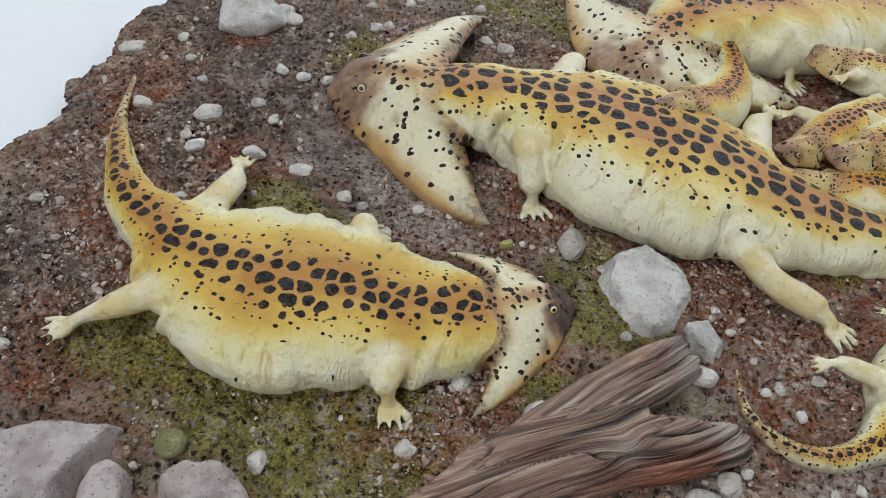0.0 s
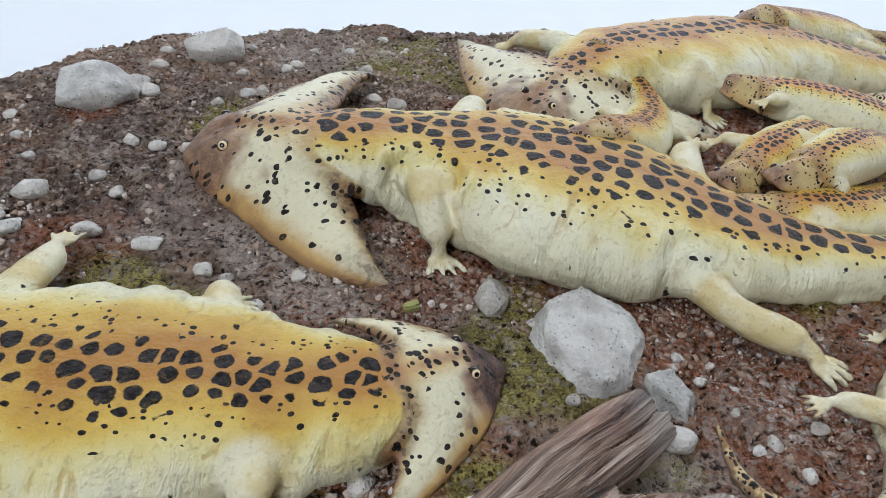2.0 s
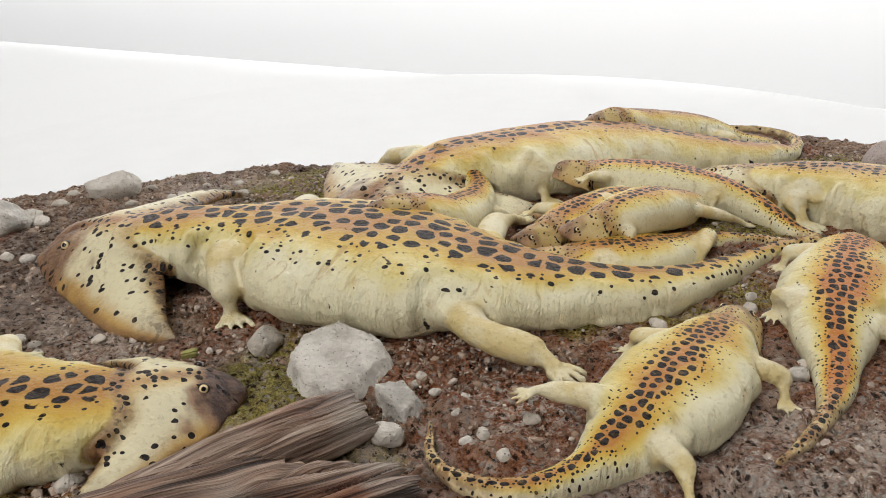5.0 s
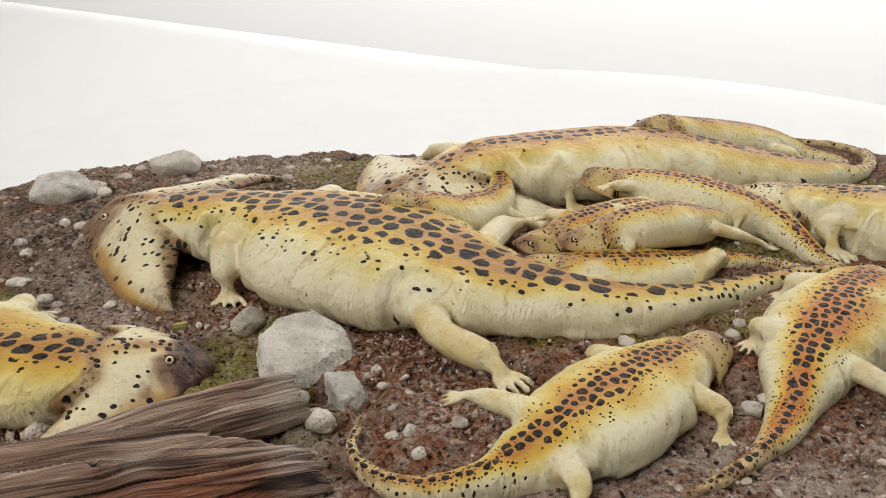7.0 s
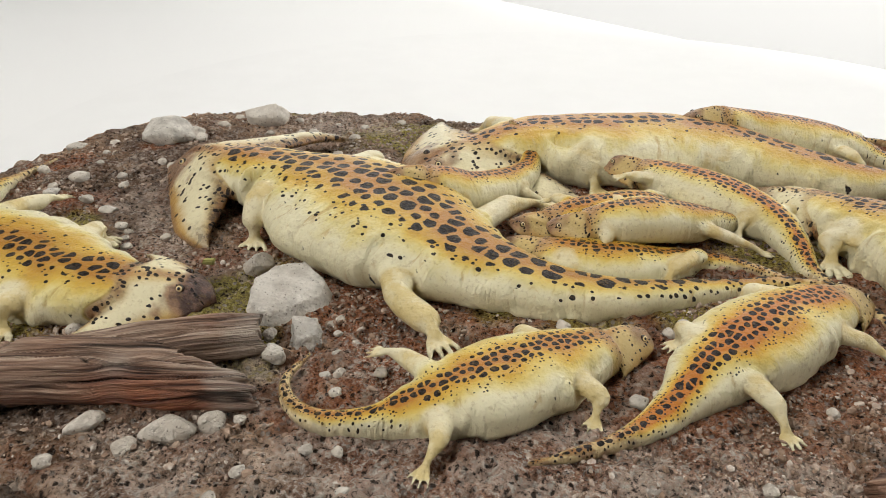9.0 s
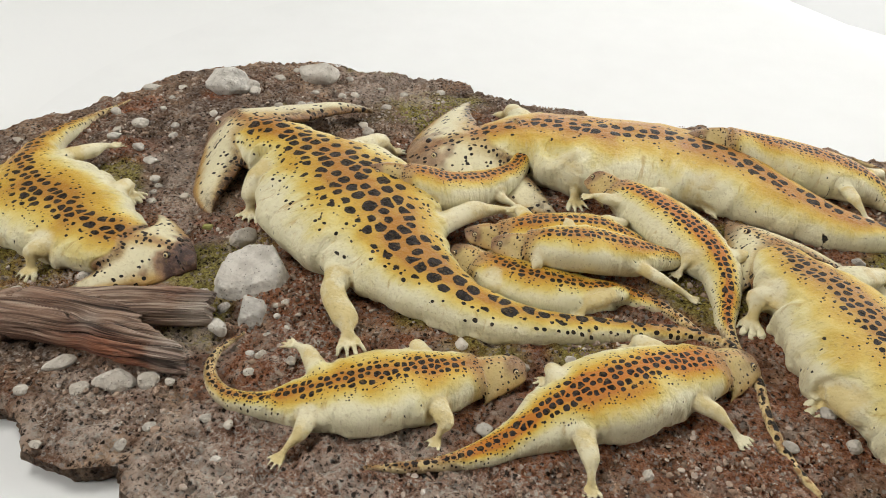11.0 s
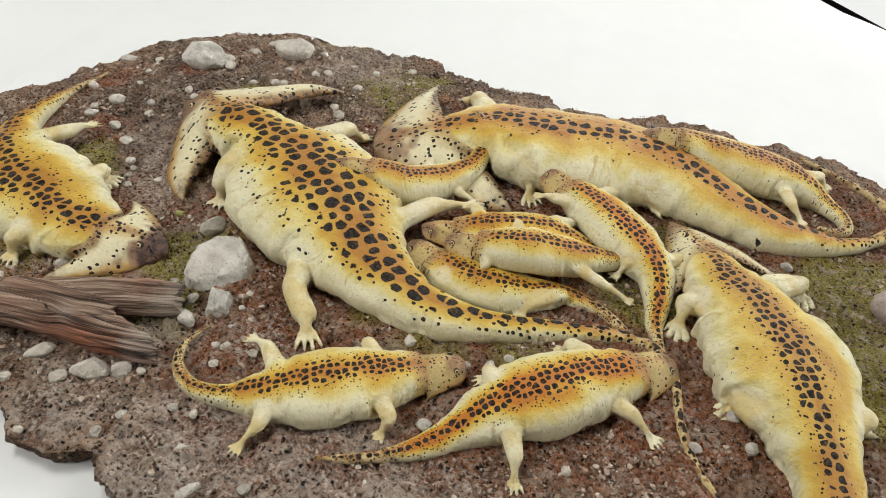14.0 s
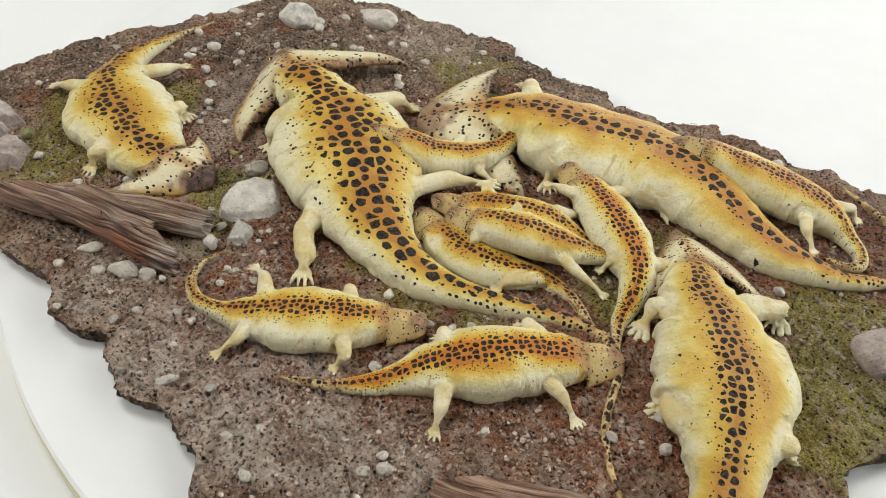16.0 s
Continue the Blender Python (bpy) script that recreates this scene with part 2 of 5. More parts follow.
def soil_material(name="painted_soil", ribs=False):
    n = Nodes(name)
    p = n.world_place()
    large, mid = n.noise(22.0, 4.0, 0.6, p, 0.6), n.noise(75.0, 4.0, 0.6, p)
    fine, speck = n.noise(560.0, 5.0, 0.7, p), n.noise(1250.0, 3.0, 0.7, p)
    color = n.mix(n.step(mid, 0.35, 0.65), (0.28, 0.148, 0.085, 1), (0.70, 0.465, 0.305, 1))
    color = n.mix(n.step(large, 0.5, 0.66, 0.0, 0.6), color, (0.50, 0.39, 0.33, 1))
    color = n.mix(n.step(n.noise(34.0, 4.0, 0.65, p, 0.8), 0.48, 0.64, 0.0, 0.75), color, n.mix(n.step(speck, 0.4, 0.6), (0.25, 0.098, 0.052, 1), (0.48, 0.25, 0.15, 1)))
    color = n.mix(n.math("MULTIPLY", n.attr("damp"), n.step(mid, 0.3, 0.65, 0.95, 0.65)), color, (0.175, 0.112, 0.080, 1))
    color = n.mix(n.math("MULTIPLY", n.attr("rust"), n.step(mid, 0.25, 0.6, 0.45, 0.95)), color, n.mix(n.step(speck, 0.4, 0.6), (0.30, 0.085, 0.034, 1), (0.56, 0.22, 0.095, 1)))
    moss = n.mix(n.step(speck, 0.42, 0.6), (0.26, 0.215, 0.035, 1), (0.60, 0.52, 0.12, 1))
    color = n.mix(n.math("MULTIPLY", n.attr("moss"), n.step(fine, 0.3, 0.6, 0.5, 0.95)), color, moss)
    color = n.mix(n.math("MULTIPLY", n.attr("grey"), n.step(mid, 0.36, 0.60, 0.15, 0.8)), color, (0.80, 0.63, 0.52, 1))
    crust = n.math("MULTIPLY", n.step(n.noise(160.0, 5.0, 0.7, p), 0.52, 0.62), n.step(n.noise(17.0, 2.0, 0.5, p), 0.42, 0.6, 0.15, 0.8))
    color = n.mix(n.math("MULTIPLY", crust, 0.8), color, (0.74, 0.62, 0.51, 1))
    grit = n.voronoi(p, 520.0)
    stone = n.add("ShaderNodeSeparateColor", {0: grit.outputs["Color"]}).outputs
    color = n.mix(n.math("MULTIPLY", n.math("GREATER_THAN", stone[0], 0.66), n.step(grit.outputs["Distance"], 0.5, 0.3, 0.0, 0.8)), color, n.mix(stone[1], (0.30, 0.23, 0.19, 1), (0.66, 0.58, 0.51, 1)))
    dust = n.math("MULTIPLY", n.math("MULTIPLY", n.step(fine, 0.50, 0.62), n.attr("dust")), n.math("MULTIPLY_ADD", n.attr("moss"), -0.75, 1.0))
    color = n.mix(dust, color, (0.82, 0.73, 0.645, 1))
    # pits: sunk in the bump, with their shade painted in near black
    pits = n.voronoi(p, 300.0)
    shaded_pit = n.step(n.math("ADD", pits.outputs["Distance"], n.math("ADD", n.math("MULTIPLY_ADD", speck, 0.5, -0.25), n.step(n.noise(110.0, 3.0, 0.6, p), 0.44, 0.62, 0.0, 0.3))), 0.30, 0.16)
    color = n.mix(n.math("MULTIPLY", shaded_pit, 0.9), color, (0.016, 0.010, 0.008, 1))
    relief = n.bump(n.math("SUBTRACT", 1.0, shaded_pit), 0.0012, 0.7)
    relief = n.bump(n.math("SUBTRACT", 1.0, grit.outputs["Distance"]), 0.0013, 0.85, relief)
    relief = n.bump(crust, 0.0012, 0.8, n.bump(fine, 0.0075, 1.0, relief))
    # crevice shade painted in: low parts of the fine bump go near black
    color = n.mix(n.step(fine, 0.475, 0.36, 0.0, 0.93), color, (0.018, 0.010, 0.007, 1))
    if ribs:
        color = n.mix(n.step(n.noise(240.0, 3.0, 0.6, n.add("ShaderNodeVectorMath", {0: p, 1: (1.0, 1.0, 0.12)}, operation="MULTIPLY").outputs[0]), 0.38, 0.62), n.mix(0.75, color, (0.035, 0.022, 0.015, 1)), n.mix(0.45, color, (0.20, 0.13, 0.085, 1)))
    return n.done(color, n.step(mid, 0.3, 0.7, 0.5, 0.8), relief, n.math("MULTIPLY_ADD", shaded_pit, -0.15, 0.18))


def stone_material(name, light, dark, warm):
    n = Nodes(name)
    p = n.world_place()
    seed = n.add("ShaderNodeObjectInfo").outputs["Random"]
    mid, fine = n.noise(130.0, 4.0, 0.6, p), n.noise(700.0, 4.0, 0.7, p)
    color = n.mix(n.step(mid, 0.32, 0.62), (*dark, 1), (*light, 1))
    color = n.mix(n.math("MULTIPLY", seed, 0.5), color, (*warm, 1))
    color = n.mix(n.step(fine, 0.53, 0.66, 0.0, 0.6), color, (*dark, 1))
    color = n.mix(n.step(n.noise(48.0, 4.0, 0.65, p), 0.52, 0.66, 0.0, 0.55), color, tuple(c * 0.55 for c in dark) + (1,))
    pores = n.voronoi(p, 620.0).outputs["Distance"]
    color = n.mix(n.step(pores, 0.20, 0.10, 0.0, 0.7), color, (0.05, 0.035, 0.028, 1))
    relief = n.bump(fine, 0.0014, 0.9, n.bump(mid, 0.0030, 0.7))
    return n.done(color, 0.72, relief, 0.3)


def wood_material():
    n = Nodes("weathered_wood")
    along, across = n.attr("along"), n.attr("across")
    grain = n.add("ShaderNodeCombineXYZ", {0: n.math("MULTIPLY", along, 22.0), 1: n.math("MULTIPLY", across, 620.0)}).outputs[0]
    fibre = n.add("ShaderNodeCombineXYZ", {0: n.math("MULTIPLY", along, 70.0), 1: n.math("MULTIPLY", across, 2300.0)}).outputs[0]
    crack = n.attr("crack")
    p = n.place()
    g, h, coarse = n.noise(1.0, 4.0, 0.6, grain, 0.7), n.noise(1.0, 3.0, 0.6, fibre), n.noise(70.0, 3.0, 0.6, p)
    g = n.math("ADD", n.math("MULTIPLY", g, 0.72), n.math("MULTIPLY", h, 0.28))
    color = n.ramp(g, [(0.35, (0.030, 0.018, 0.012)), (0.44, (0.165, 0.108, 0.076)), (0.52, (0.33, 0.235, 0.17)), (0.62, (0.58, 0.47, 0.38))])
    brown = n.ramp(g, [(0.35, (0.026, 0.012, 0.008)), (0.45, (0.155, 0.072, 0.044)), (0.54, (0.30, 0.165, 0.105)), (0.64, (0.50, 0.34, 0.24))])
    color = n.mix(n.step(n.noise(24.0, 3.0, 0.6, p), 0.40, 0.60, 0.25, 0.85), color, brown)
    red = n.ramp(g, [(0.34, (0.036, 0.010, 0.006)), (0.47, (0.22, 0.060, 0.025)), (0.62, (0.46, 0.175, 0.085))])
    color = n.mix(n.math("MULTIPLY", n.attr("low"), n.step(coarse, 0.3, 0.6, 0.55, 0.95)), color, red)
    color = n.mix(n.math("MULTIPLY", n.attr("broken"), n.step(g, 0.36, 0.58, 0.15, 0.8)), color, (0.48, 0.41, 0.345, 1))
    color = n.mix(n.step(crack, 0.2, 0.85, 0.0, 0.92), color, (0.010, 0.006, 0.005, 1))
    relief = n.bump(g, 0.0034, 1.0, n.bump(n.noise(900.0, 3.0, 0.6, p), 0.0006, 0.5))
    return n.done(color, n.step(g, 0.3, 0.7, 0.42, 0.62), relief, 0.35)


def plain_material(name, color, rough, scale=40.0, vary=0.06):
    n = Nodes(name)
    p = n.place()
    cloud = n.noise(scale, 3.0, 0.5, p)
    col = n.mix(cloud, tuple(c * (1 - vary) for c in color) + (1,), (*color, 1))
    return n.done(col, rough, n.bump(n.noise(scale * 30, 2.0, 0.5, p), 0.0004, 0.15), 0.4)


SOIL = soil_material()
CRUST = soil_material("broken_rim_crust", True)
ROCK = stone_material("grey_rock", (0.74, 0.70, 0.635), (0.50, 0.46, 0.405), (0.66, 0.59, 0.50))
PEBBLE = stone_material("pale_pebble", (0.72, 0.67, 0.60), (0.47, 0.42, 0.36), (0.62, 0.53, 0.42))
PINK = stone_material("rosy_rock", (0.52, 0.455, 0.42), (0.30, 0.24, 0.215), (0.52, 0.42, 0.37))
WOOD = wood_material()
WHITE = plain_material("white_lacquer", (0.785, 0.787, 0.78), 0.6)
SHEET = plain_material("white_backdrop_sheet", (0.82, 0.822, 0.815), 0.85, 4.0, 0.02)
TABLETOP = plain_material("white_tabletop", (0.785, 0.787, 0.78), 0.65, 5.0, 0.03)
WALL = plain_material("wall_paint", (0.20, 0.20, 0.195), 0.8, 3.0)
DARK = plain_material("dark_floor", (0.03, 0.022, 0.012), 0.6, 6.0)
CREAM = plain_material("cream_edge_band", (0.72, 0.66, 0.42), 0.5)
EYE = eye_material()
SKIN_ADULT = skin_material("adult_skin", 0.0069, 0.25, 0.54)
SKIN_BELLY = skin_material("round_adult_skin", 0.0049, 0.12, 0.32)
SKIN_GREY = skin_material("adult_skin_slender_spots", 0.0064, 0.35, 0.23)
SKIN_FAT = skin_material("fat_adult_skin", 0.0037, 0.1, 0.25)
SKIN_YOUNG = skin_material("young_skin", 0.0028, 0.5, 0.30)
SKIN_RUST = skin_material("young_skin_rusty", 0.0029, 0.95, 0.34)


# ---------------------------------------------------------------- mesh helpers
def link_mesh(name, verts, faces, material, parent=None, smooth_faces=True):
    data = bpy.data.meshes.new(name)
    data.from_pydata([tuple(v) for v in verts], [], faces)
    data.materials.append(material)
    data.polygons.foreach_set("use_smooth", [smooth_faces] * len(data.polygons))
    ob = new(name, data)
    if parent:
        ob.parent = parent
    return ob


def put_attr(data, name, values):
    a = data.attributes.new(name, "FLOAT", "POINT")
    a.data.foreach_set("value", np.asarray(values, np.float32))


def tube(store, rows, count=24, sides=16, power=0.85):
    """Adds a closed tube to store (verts, faces). rows: x, y, z of the axis, half width, half height."""
    verts, faces = store
    run = spline(rows, count)
    run[:, 3:] = np.maximum(run[:, 3:], 0.0004)
    axis = run[:, :3]
    tang = np.gradient(axis, axis=0)
    tang /= np.linalg.norm(tang, axis=1)[:, None] + 1e-12
    start = len(verts)
    angles = np.linspace(0, 2 * np.pi, sides, endpoint=False)
    ca, sa = np.cos(angles), np.sin(angles)
    ca, sa = np.sign(ca) * np.abs(ca) ** power, np.sign(sa) * np.abs(sa) ** power
    for c, t, (w, h) in zip(axis, tang, run[:, 3:5]):
        side = np.cross(t, (0, 0, 1.0))
        if np.linalg.norm(side) < 0.2:
            side = np.cross(t, (0, 1.0, 0))
        side /= np.linalg.norm(side)
        up = np.cross(side, t)
        for a, b in zip(ca, sa):
            verts.append(c + side * w * a + up * h * b)
    for k in range(count - 1):
        for j in range(sides):
            a, b = start + k * sides + j, start + k * sides + (j + 1) % sides
            faces.append((a, b, b + sides, a + sides))
    faces.append(tuple(start + j for j in reversed(range(sides))))
    faces.append(tuple(start + (count - 1) * sides + j for j in range(sides)))


def melded(store, voxel, rounds):
    """One skin over all the tubes of store: arrays of its vertices and its faces."""
    data = bpy.data.meshes.new("meld")
    data.from_pydata([tuple(v) for v in store[0]], [], store[1])
    ob = new("meld", data)
    mod = ob.modifiers.new("skin", "REMESH")
    mod.mode, mod.voxel_size, mod.adaptivity = "VOXEL", voxel, 0.0
    soft = ob.modifiers.new("soft", "SMOOTH")
    soft.factor, soft.iterations = 0.5, rounds
    done = bpy.data.meshes.new_from_object(ob.evaluated_get(bpy.context.evaluated_depsgraph_get()))
    v = np.empty(len(done.vertices) * 3)
    done.vertices.foreach_get("co", v)
    faces = [tuple(p.vertices) for p in done.polygons]
    bpy.data.objects.remove(ob)
    bpy.data.meshes.remove(data)
    bpy.data.meshes.remove(done)
    return v.reshape(-1, 3), faces


def nearest(points, line):
    """Index of and distance to the nearest row of line, for each point."""
    index, dist = np.empty(len(points), int), np.empty(len(points))
    for k in range(0, len(points), 4000):
        d = np.linalg.norm(points[k:k + 4000, None, :] - line[None, :, :], axis=2)
        index[k:k + 4000] = d.argmin(1)
        dist[k:k + 4000] = d.min(1)
    return index, dist


# ---------------------------------------------------------------- amphibians
FOOTPRINT = []


def even(points, count):
    """count rows at even steps along the smooth run through the rows given."""
    run = spline(points, 160)
    arc = np.concatenate([[0], np.cumsum(np.linalg.norm(np.diff(run, axis=0), axis=1))])
    at = np.linspace(0, arc[-1], count)
    return np.stack([np.interp(at, arc, run[:, c]) for c in range(run.shape[1])], 1)


def wing(store, nose, crest, neck, outer, inner, bulge, thick):
    """Half of a boomerang head as a closed plate, from the skull's midline out to the cheek's edge and back to the horn tip.
    Returns samples: x, y, z, how far out (0 to 1), how far back (0 to 1), behind the neck or not."""
    verts, faces = store
    rows, cols = 46, 15
    edge = even([nose, *outer], rows)
    back = even([nose, crest, neck, *inner, outer[-1]], rows)
    joint = np.linalg.norm(back - np.asarray(neck), axis=1).argmin()
    samples = []
    first = len(verts)
    for side in (0, 1):
        for k in range(rows):
            width = np.linalg.norm(edge[k] - back[k])
            for q in np.linspace(0, 1, cols):
                p = back[k] * (1 - q) + edge[k] * q
                swell = 4 * q * (1 - q)
                p[2] += bulge * swell * min(1.0, width / 0.018)
                if side:
                    p[2] -= thick * (0.34 + 0.66 * math.sqrt(swell)) * (1 - 0.5 * k / rows)
                verts.append(p)
                samples.append((*p, q, k / (rows - 1), 1.0 if k > joint else 0.0))
    under = rows * cols
    for k in range(rows - 1):
        for j in range(cols - 1):
            a = first + k * cols + j
            faces.append((a, a + 1, a + cols + 1, a + cols))
            faces.append((under + a, under + a + cols, under + a + cols + 1, under + a + 1))
        for j in (0, cols - 1):
            a = first + k * cols + j
            quad = (a, a + cols, under + a + cols, under + a)
            faces.append(quad if j == 0 else quad[::-1])
    for k in (0, rows - 1):
        for j in range(cols - 1):
            a = first + k * cols + j
            quad = (a, under + a, under + a + 1, a + 1)
            faces.append(quad if k == 0 else quad[::-1])
    return np.array(samples)


def amphibian(label, skin, spine, snout, legs, size, eyes, head_w, voxel=0.0009, group="young amphibian figures", nose_dark=0.9, shift=0.0, crest=None, wings=None, lean=0.0):
    """A boomerang-headed amphibian figure as one mesh.
    spine: rows x, y, z of the back, half width, half height, from neck to tail tip; snout: x, y, z of the back of the nose tip;
    legs: (hip, knee, foot) each; size: limb radius; eyes: places of the eyes; head_w: half depth of the head plate;
    crest: top of the skull; wings: outer and inner edge of each half of the head; lean: how far the belly sags to one side."""
    store = ([], [])
    spine = np.asarray(spine, float)
    FOOTPRINT.append(spline(spine, 60)[:, [0, 1, 3]])
    FOOTPRINT.append(np.array([(q[-1][0], q[-1][1], size) for q in legs]))
    axis = spine.copy()
    axis[:, 2] -= axis[:, 4]
    heading = np.gradient(spine[:, :2], axis=0)
    heading /= np.linalg.norm(heading, axis=1)[:, None]
    axis[:, 0] += heading[:, 1] * lean * axis[:, 3]
    axis[:, 1] -= heading[:, 0] * lean * axis[:, 3]
    tube(store, axis, 70, 26, 0.9)
    neck, nose = axis[0, :3], np.asarray(snout, float)
    mid = neck * 0.55 + nose * 0.45
    w0, h0 = axis[0, 3], axis[0, 4]
    top_neck, crest = spine[0, :3], np.asarray(crest, float)
    tube(store, [(*axis[1, :3], axis[1, 3] * 0.85, axis[1, 4] * 0.85), (*neck, w0 * 0.8, h0 * 0.8), (*(crest - (0, 0, h0 * 0.5)), w0 * 0.42, h0 * 0.45), (*(nose * 0.85 + crest * 0.15 - (0, 0, h0 * 0.3)), w0 * 0.22, h0 * 0.3)], 18, 16)
    plates = np.vstack([wing(store, nose, crest, top_neck, outer, inner, 0.17 * head_w, 0.34 * head_w) for outer, inner in wings])
    limb_lines, limb_radii = [], []
    for joints in legs:
        hip, *between, foot = (np.asarray(q, float) for q in joints)
        knee = between[-1]
        top_joint = between[0]
        reach = (foot - knee) * (1, 1, 0)
        foot = foot - reach / (np.linalg.norm(reach) + 1e-9) * size * 1.15
        wrist = knee * 0.3 + foot * 0.7 + np.array((0, 0, size * 0.25))
        near = spline(axis, 120)[:, :3]
        root_at = near[np.linalg.norm(near - hip, axis=1).argmin()]
        inner = hip * 0.45 + root_at * 0.55
        rows = [(*inner, size * 1.25, size * 0.95), (*hip, size * 1.25, size * 0.95), (*(hip * 0.5 + top_joint * 0.5), size * 1.12, size * 0.88), *[(*q, size * 0.95, size * 0.8) for q in between], (*(knee * 0.5 + wrist * 0.5), size * 0.64, size * 0.58), (*wrist, size * 0.42, size * 0.4), (*foot, size * 0.66, size * 0.32)]
        tube(store, rows, 18, 12, 1.0)
        line = spline(rows, 24)
        limb_lines.append(line[8:, :3])
        limb_radii.append(line[8:, 3])
        ahead = foot - wrist
        ahead[2] = 0
        ahead /= np.linalg.norm(ahead) + 1e-9
        sidew = np.array((-ahead[1], ahead[0], 0))
        for k in (-1.2, -0.4, 0.4, 1.2):
            root = foot - ahead * size * 0.2 + sidew * size * 0.36 * k
            end = foot + ahead * size * (1.6 - 0.26 * k * k) + sidew * size * 0.85 * k
            end[2] = max(0.0004, foot[2] - size * 0.25)
            tube(store, [(*root, size * 0.24, size * 0.25), (*(root * 0.5 + end * 0.5 + np.array((0, 0, size * 0.14))), size * 0.2, size * 0.21), (*end, size * 0.13, size * 0.13)], 7, 8, 1.0)
    v, faces = melded(store, voxel, 5)
    # body coordinates
    run = spline(axis, 260)
    top = spline(spine, 260)
    k, _ = nearest(v, run[:, :3])
    step = np.linalg.norm(np.diff(top[:, :3], axis=0), axis=1)
    arc = np.concatenate([[0], np.cumsum(step)])
    tang = np.gradient(top[:, :2], axis=0)
    tang /= np.linalg.norm(tang, axis=1)[:, None]
    off = v[:, :2] - top[k, :2]
    along = arc[k] + (off * tang[k]).sum(1)
    lat = tang[k, 0] * off[:, 1] - tang[k, 1] * off[:, 0]
    lat = lat - shift * smooth(along, 0.0, 0.03) * np.clip(run[k, 3] / 0.022, 0, 1)
    drop = np.maximum(top[k, 2] - v[:, 2], 0)
    reach = np.sqrt(lat ** 2 + drop ** 2) + 0.25 * drop
    w, h = np.maximum(run[k, 3], 1e-4), np.maximum(run[k, 4], 1e-4)
    flank = reach / (w + 0.9 * h)
    out_q, back_q, behind_q = np.zeros(len(v)), np.zeros(len(v)), np.zeros(len(v))
    lo, hi = plates[:, :3].min(0) - 0.006, plates[:, :3].max(0) + 0.006
    close = np.nonzero(((v > lo) & (v < hi)).all(1))[0]
    i, d = nearest(v[close], plates[:, :3])
    head = np.zeros(len(v))
    head[close] = smooth(d, 0.0042, 0.0020) if size > 0.004 else 0.85 * smooth(d, 0.0075, 0.0012)
    out_q[close], back_q[close], behind_q[close] = plates[i, 3], plates[i, 4], plates[i, 5]
    ring = np.array(faces)
    share = np.bincount(ring.ravel(), minlength=len(v))
    for _ in range(5):
        out_q, back_q, behind_q = (np.bincount(ring.ravel(), np.repeat(q[ring].mean(1), 4), minlength=len(v)) / np.maximum(share, 1) for q in (out_q, back_q, behind_q))
    limb_n = np.full(len(v), 9.0)
    for line, radius in zip(limb_lines, limb_radii):
        i, d = nearest(v, line)
        limb_n = np.minimum(limb_n, d / np.maximum(radius[i], 0.0006))
    limb = smooth(limb_n, 1.75, 1.15) * (1 - head)
    nose_d = np.linalg.norm((v - nose), axis=1)
    snout_a = smooth(nose_d * (1 + 0.25 * fractal(v[:, 0], v[:, 1], 0.005, 5, 3)), head_w * (1.75 if size > 0.004 else 1.45), head_w * (0.7 if size > 0.004 else 0.45)) * head * nose_dark
    horn = np.maximum(0.95 * behind_q * smooth(out_q, 0.42, 0.06) * smooth(back_q, 0.4, 0.6), 0.85 * smooth(back_q, 0.74, 0.98))
    brim = smooth(out_q, 0.68, 1.0) * smooth(back_q, 0.12, 0.5)
    snout_a = np.maximum(snout_a, head * nose_dark * 0.75 * smooth(out_q, 0.22, 0.02) * (1 - behind_q) * smooth(back_q, 0.52, 0.2))
    headflank = np.interp(out_q, [0, 0.13, 0.28, 0.5, 0.82, 1.0], [0.02, 0.12, 0.27, 0.42, 0.54, 0.8])
    horn = horn * head * (1.0 if size > 0.004 else 0.35)
    brim = brim * head
    flank = flank * (1 - head) + np.maximum(headflank, 0.0) * head
    # lumps and skin folds in the surface itself
    normal = np.zeros_like(v)
    f = np.array(faces)
    fn = np.cross(v[f[:, 2]] - v[f[:, 0]], v[f[:, 3]] - v[f[:, 1]])
    for c in range(4):
        np.add.at(normal, f[:, c], fn)
    normal /= np.linalg.norm(normal, axis=1)[:, None] + 1e-12
    trunk = (1 - head) * (1 - limb)
    thick = smooth(w, 0.004, 0.011)
    wander = 0.0035 * fractal(v[:, 0] + v[:, 2], v[:, 1] - v[:, 2], 0.012, 19, 2)
    folds = 1.0 * (0.5 * value_noise(along + wander, lat * 0.3, 0.0042, 7) + 1.1 * value_noise(along + 0.4 * lat + wander, lat * 0.45, 0.0095, 8) + 0.7 * value_noise(along * 0.5, lat + 0.6 * drop, 0.0075, 23)) * smooth(flank, 0.38, 0.8) * (1 - 0.75 * smooth(flank, 0.85, 1.15)) * trunk * thick
    creases = np.zeros(len(v))
    for joints in legs:
        d = np.linalg.norm(v - np.asarray(joints[0]), axis=1) / size
        creases += (1.0 if joints is legs[0] and size > 0.004 else 0.3) * (np.exp(-((d - 2.7) / 0.38) ** 2) - 1.1 * np.exp(-((d - 1.95) / 0.3) ** 2) + 0.4 * np.exp(-((d - 3.7) / 0.4) ** 2)) * trunk * smooth(flank, 0.4, 0.62)
    lumps = fractal(v[:, 0] + v[:, 2], v[:, 1] - v[:, 2], 0.009, 9, 2)
    gain = min(1.0, size / 0.0048)
    v = v + normal * (0.0014 * folds + 0.0022 * creases + 0.0003 * lumps)[:, None] * gain
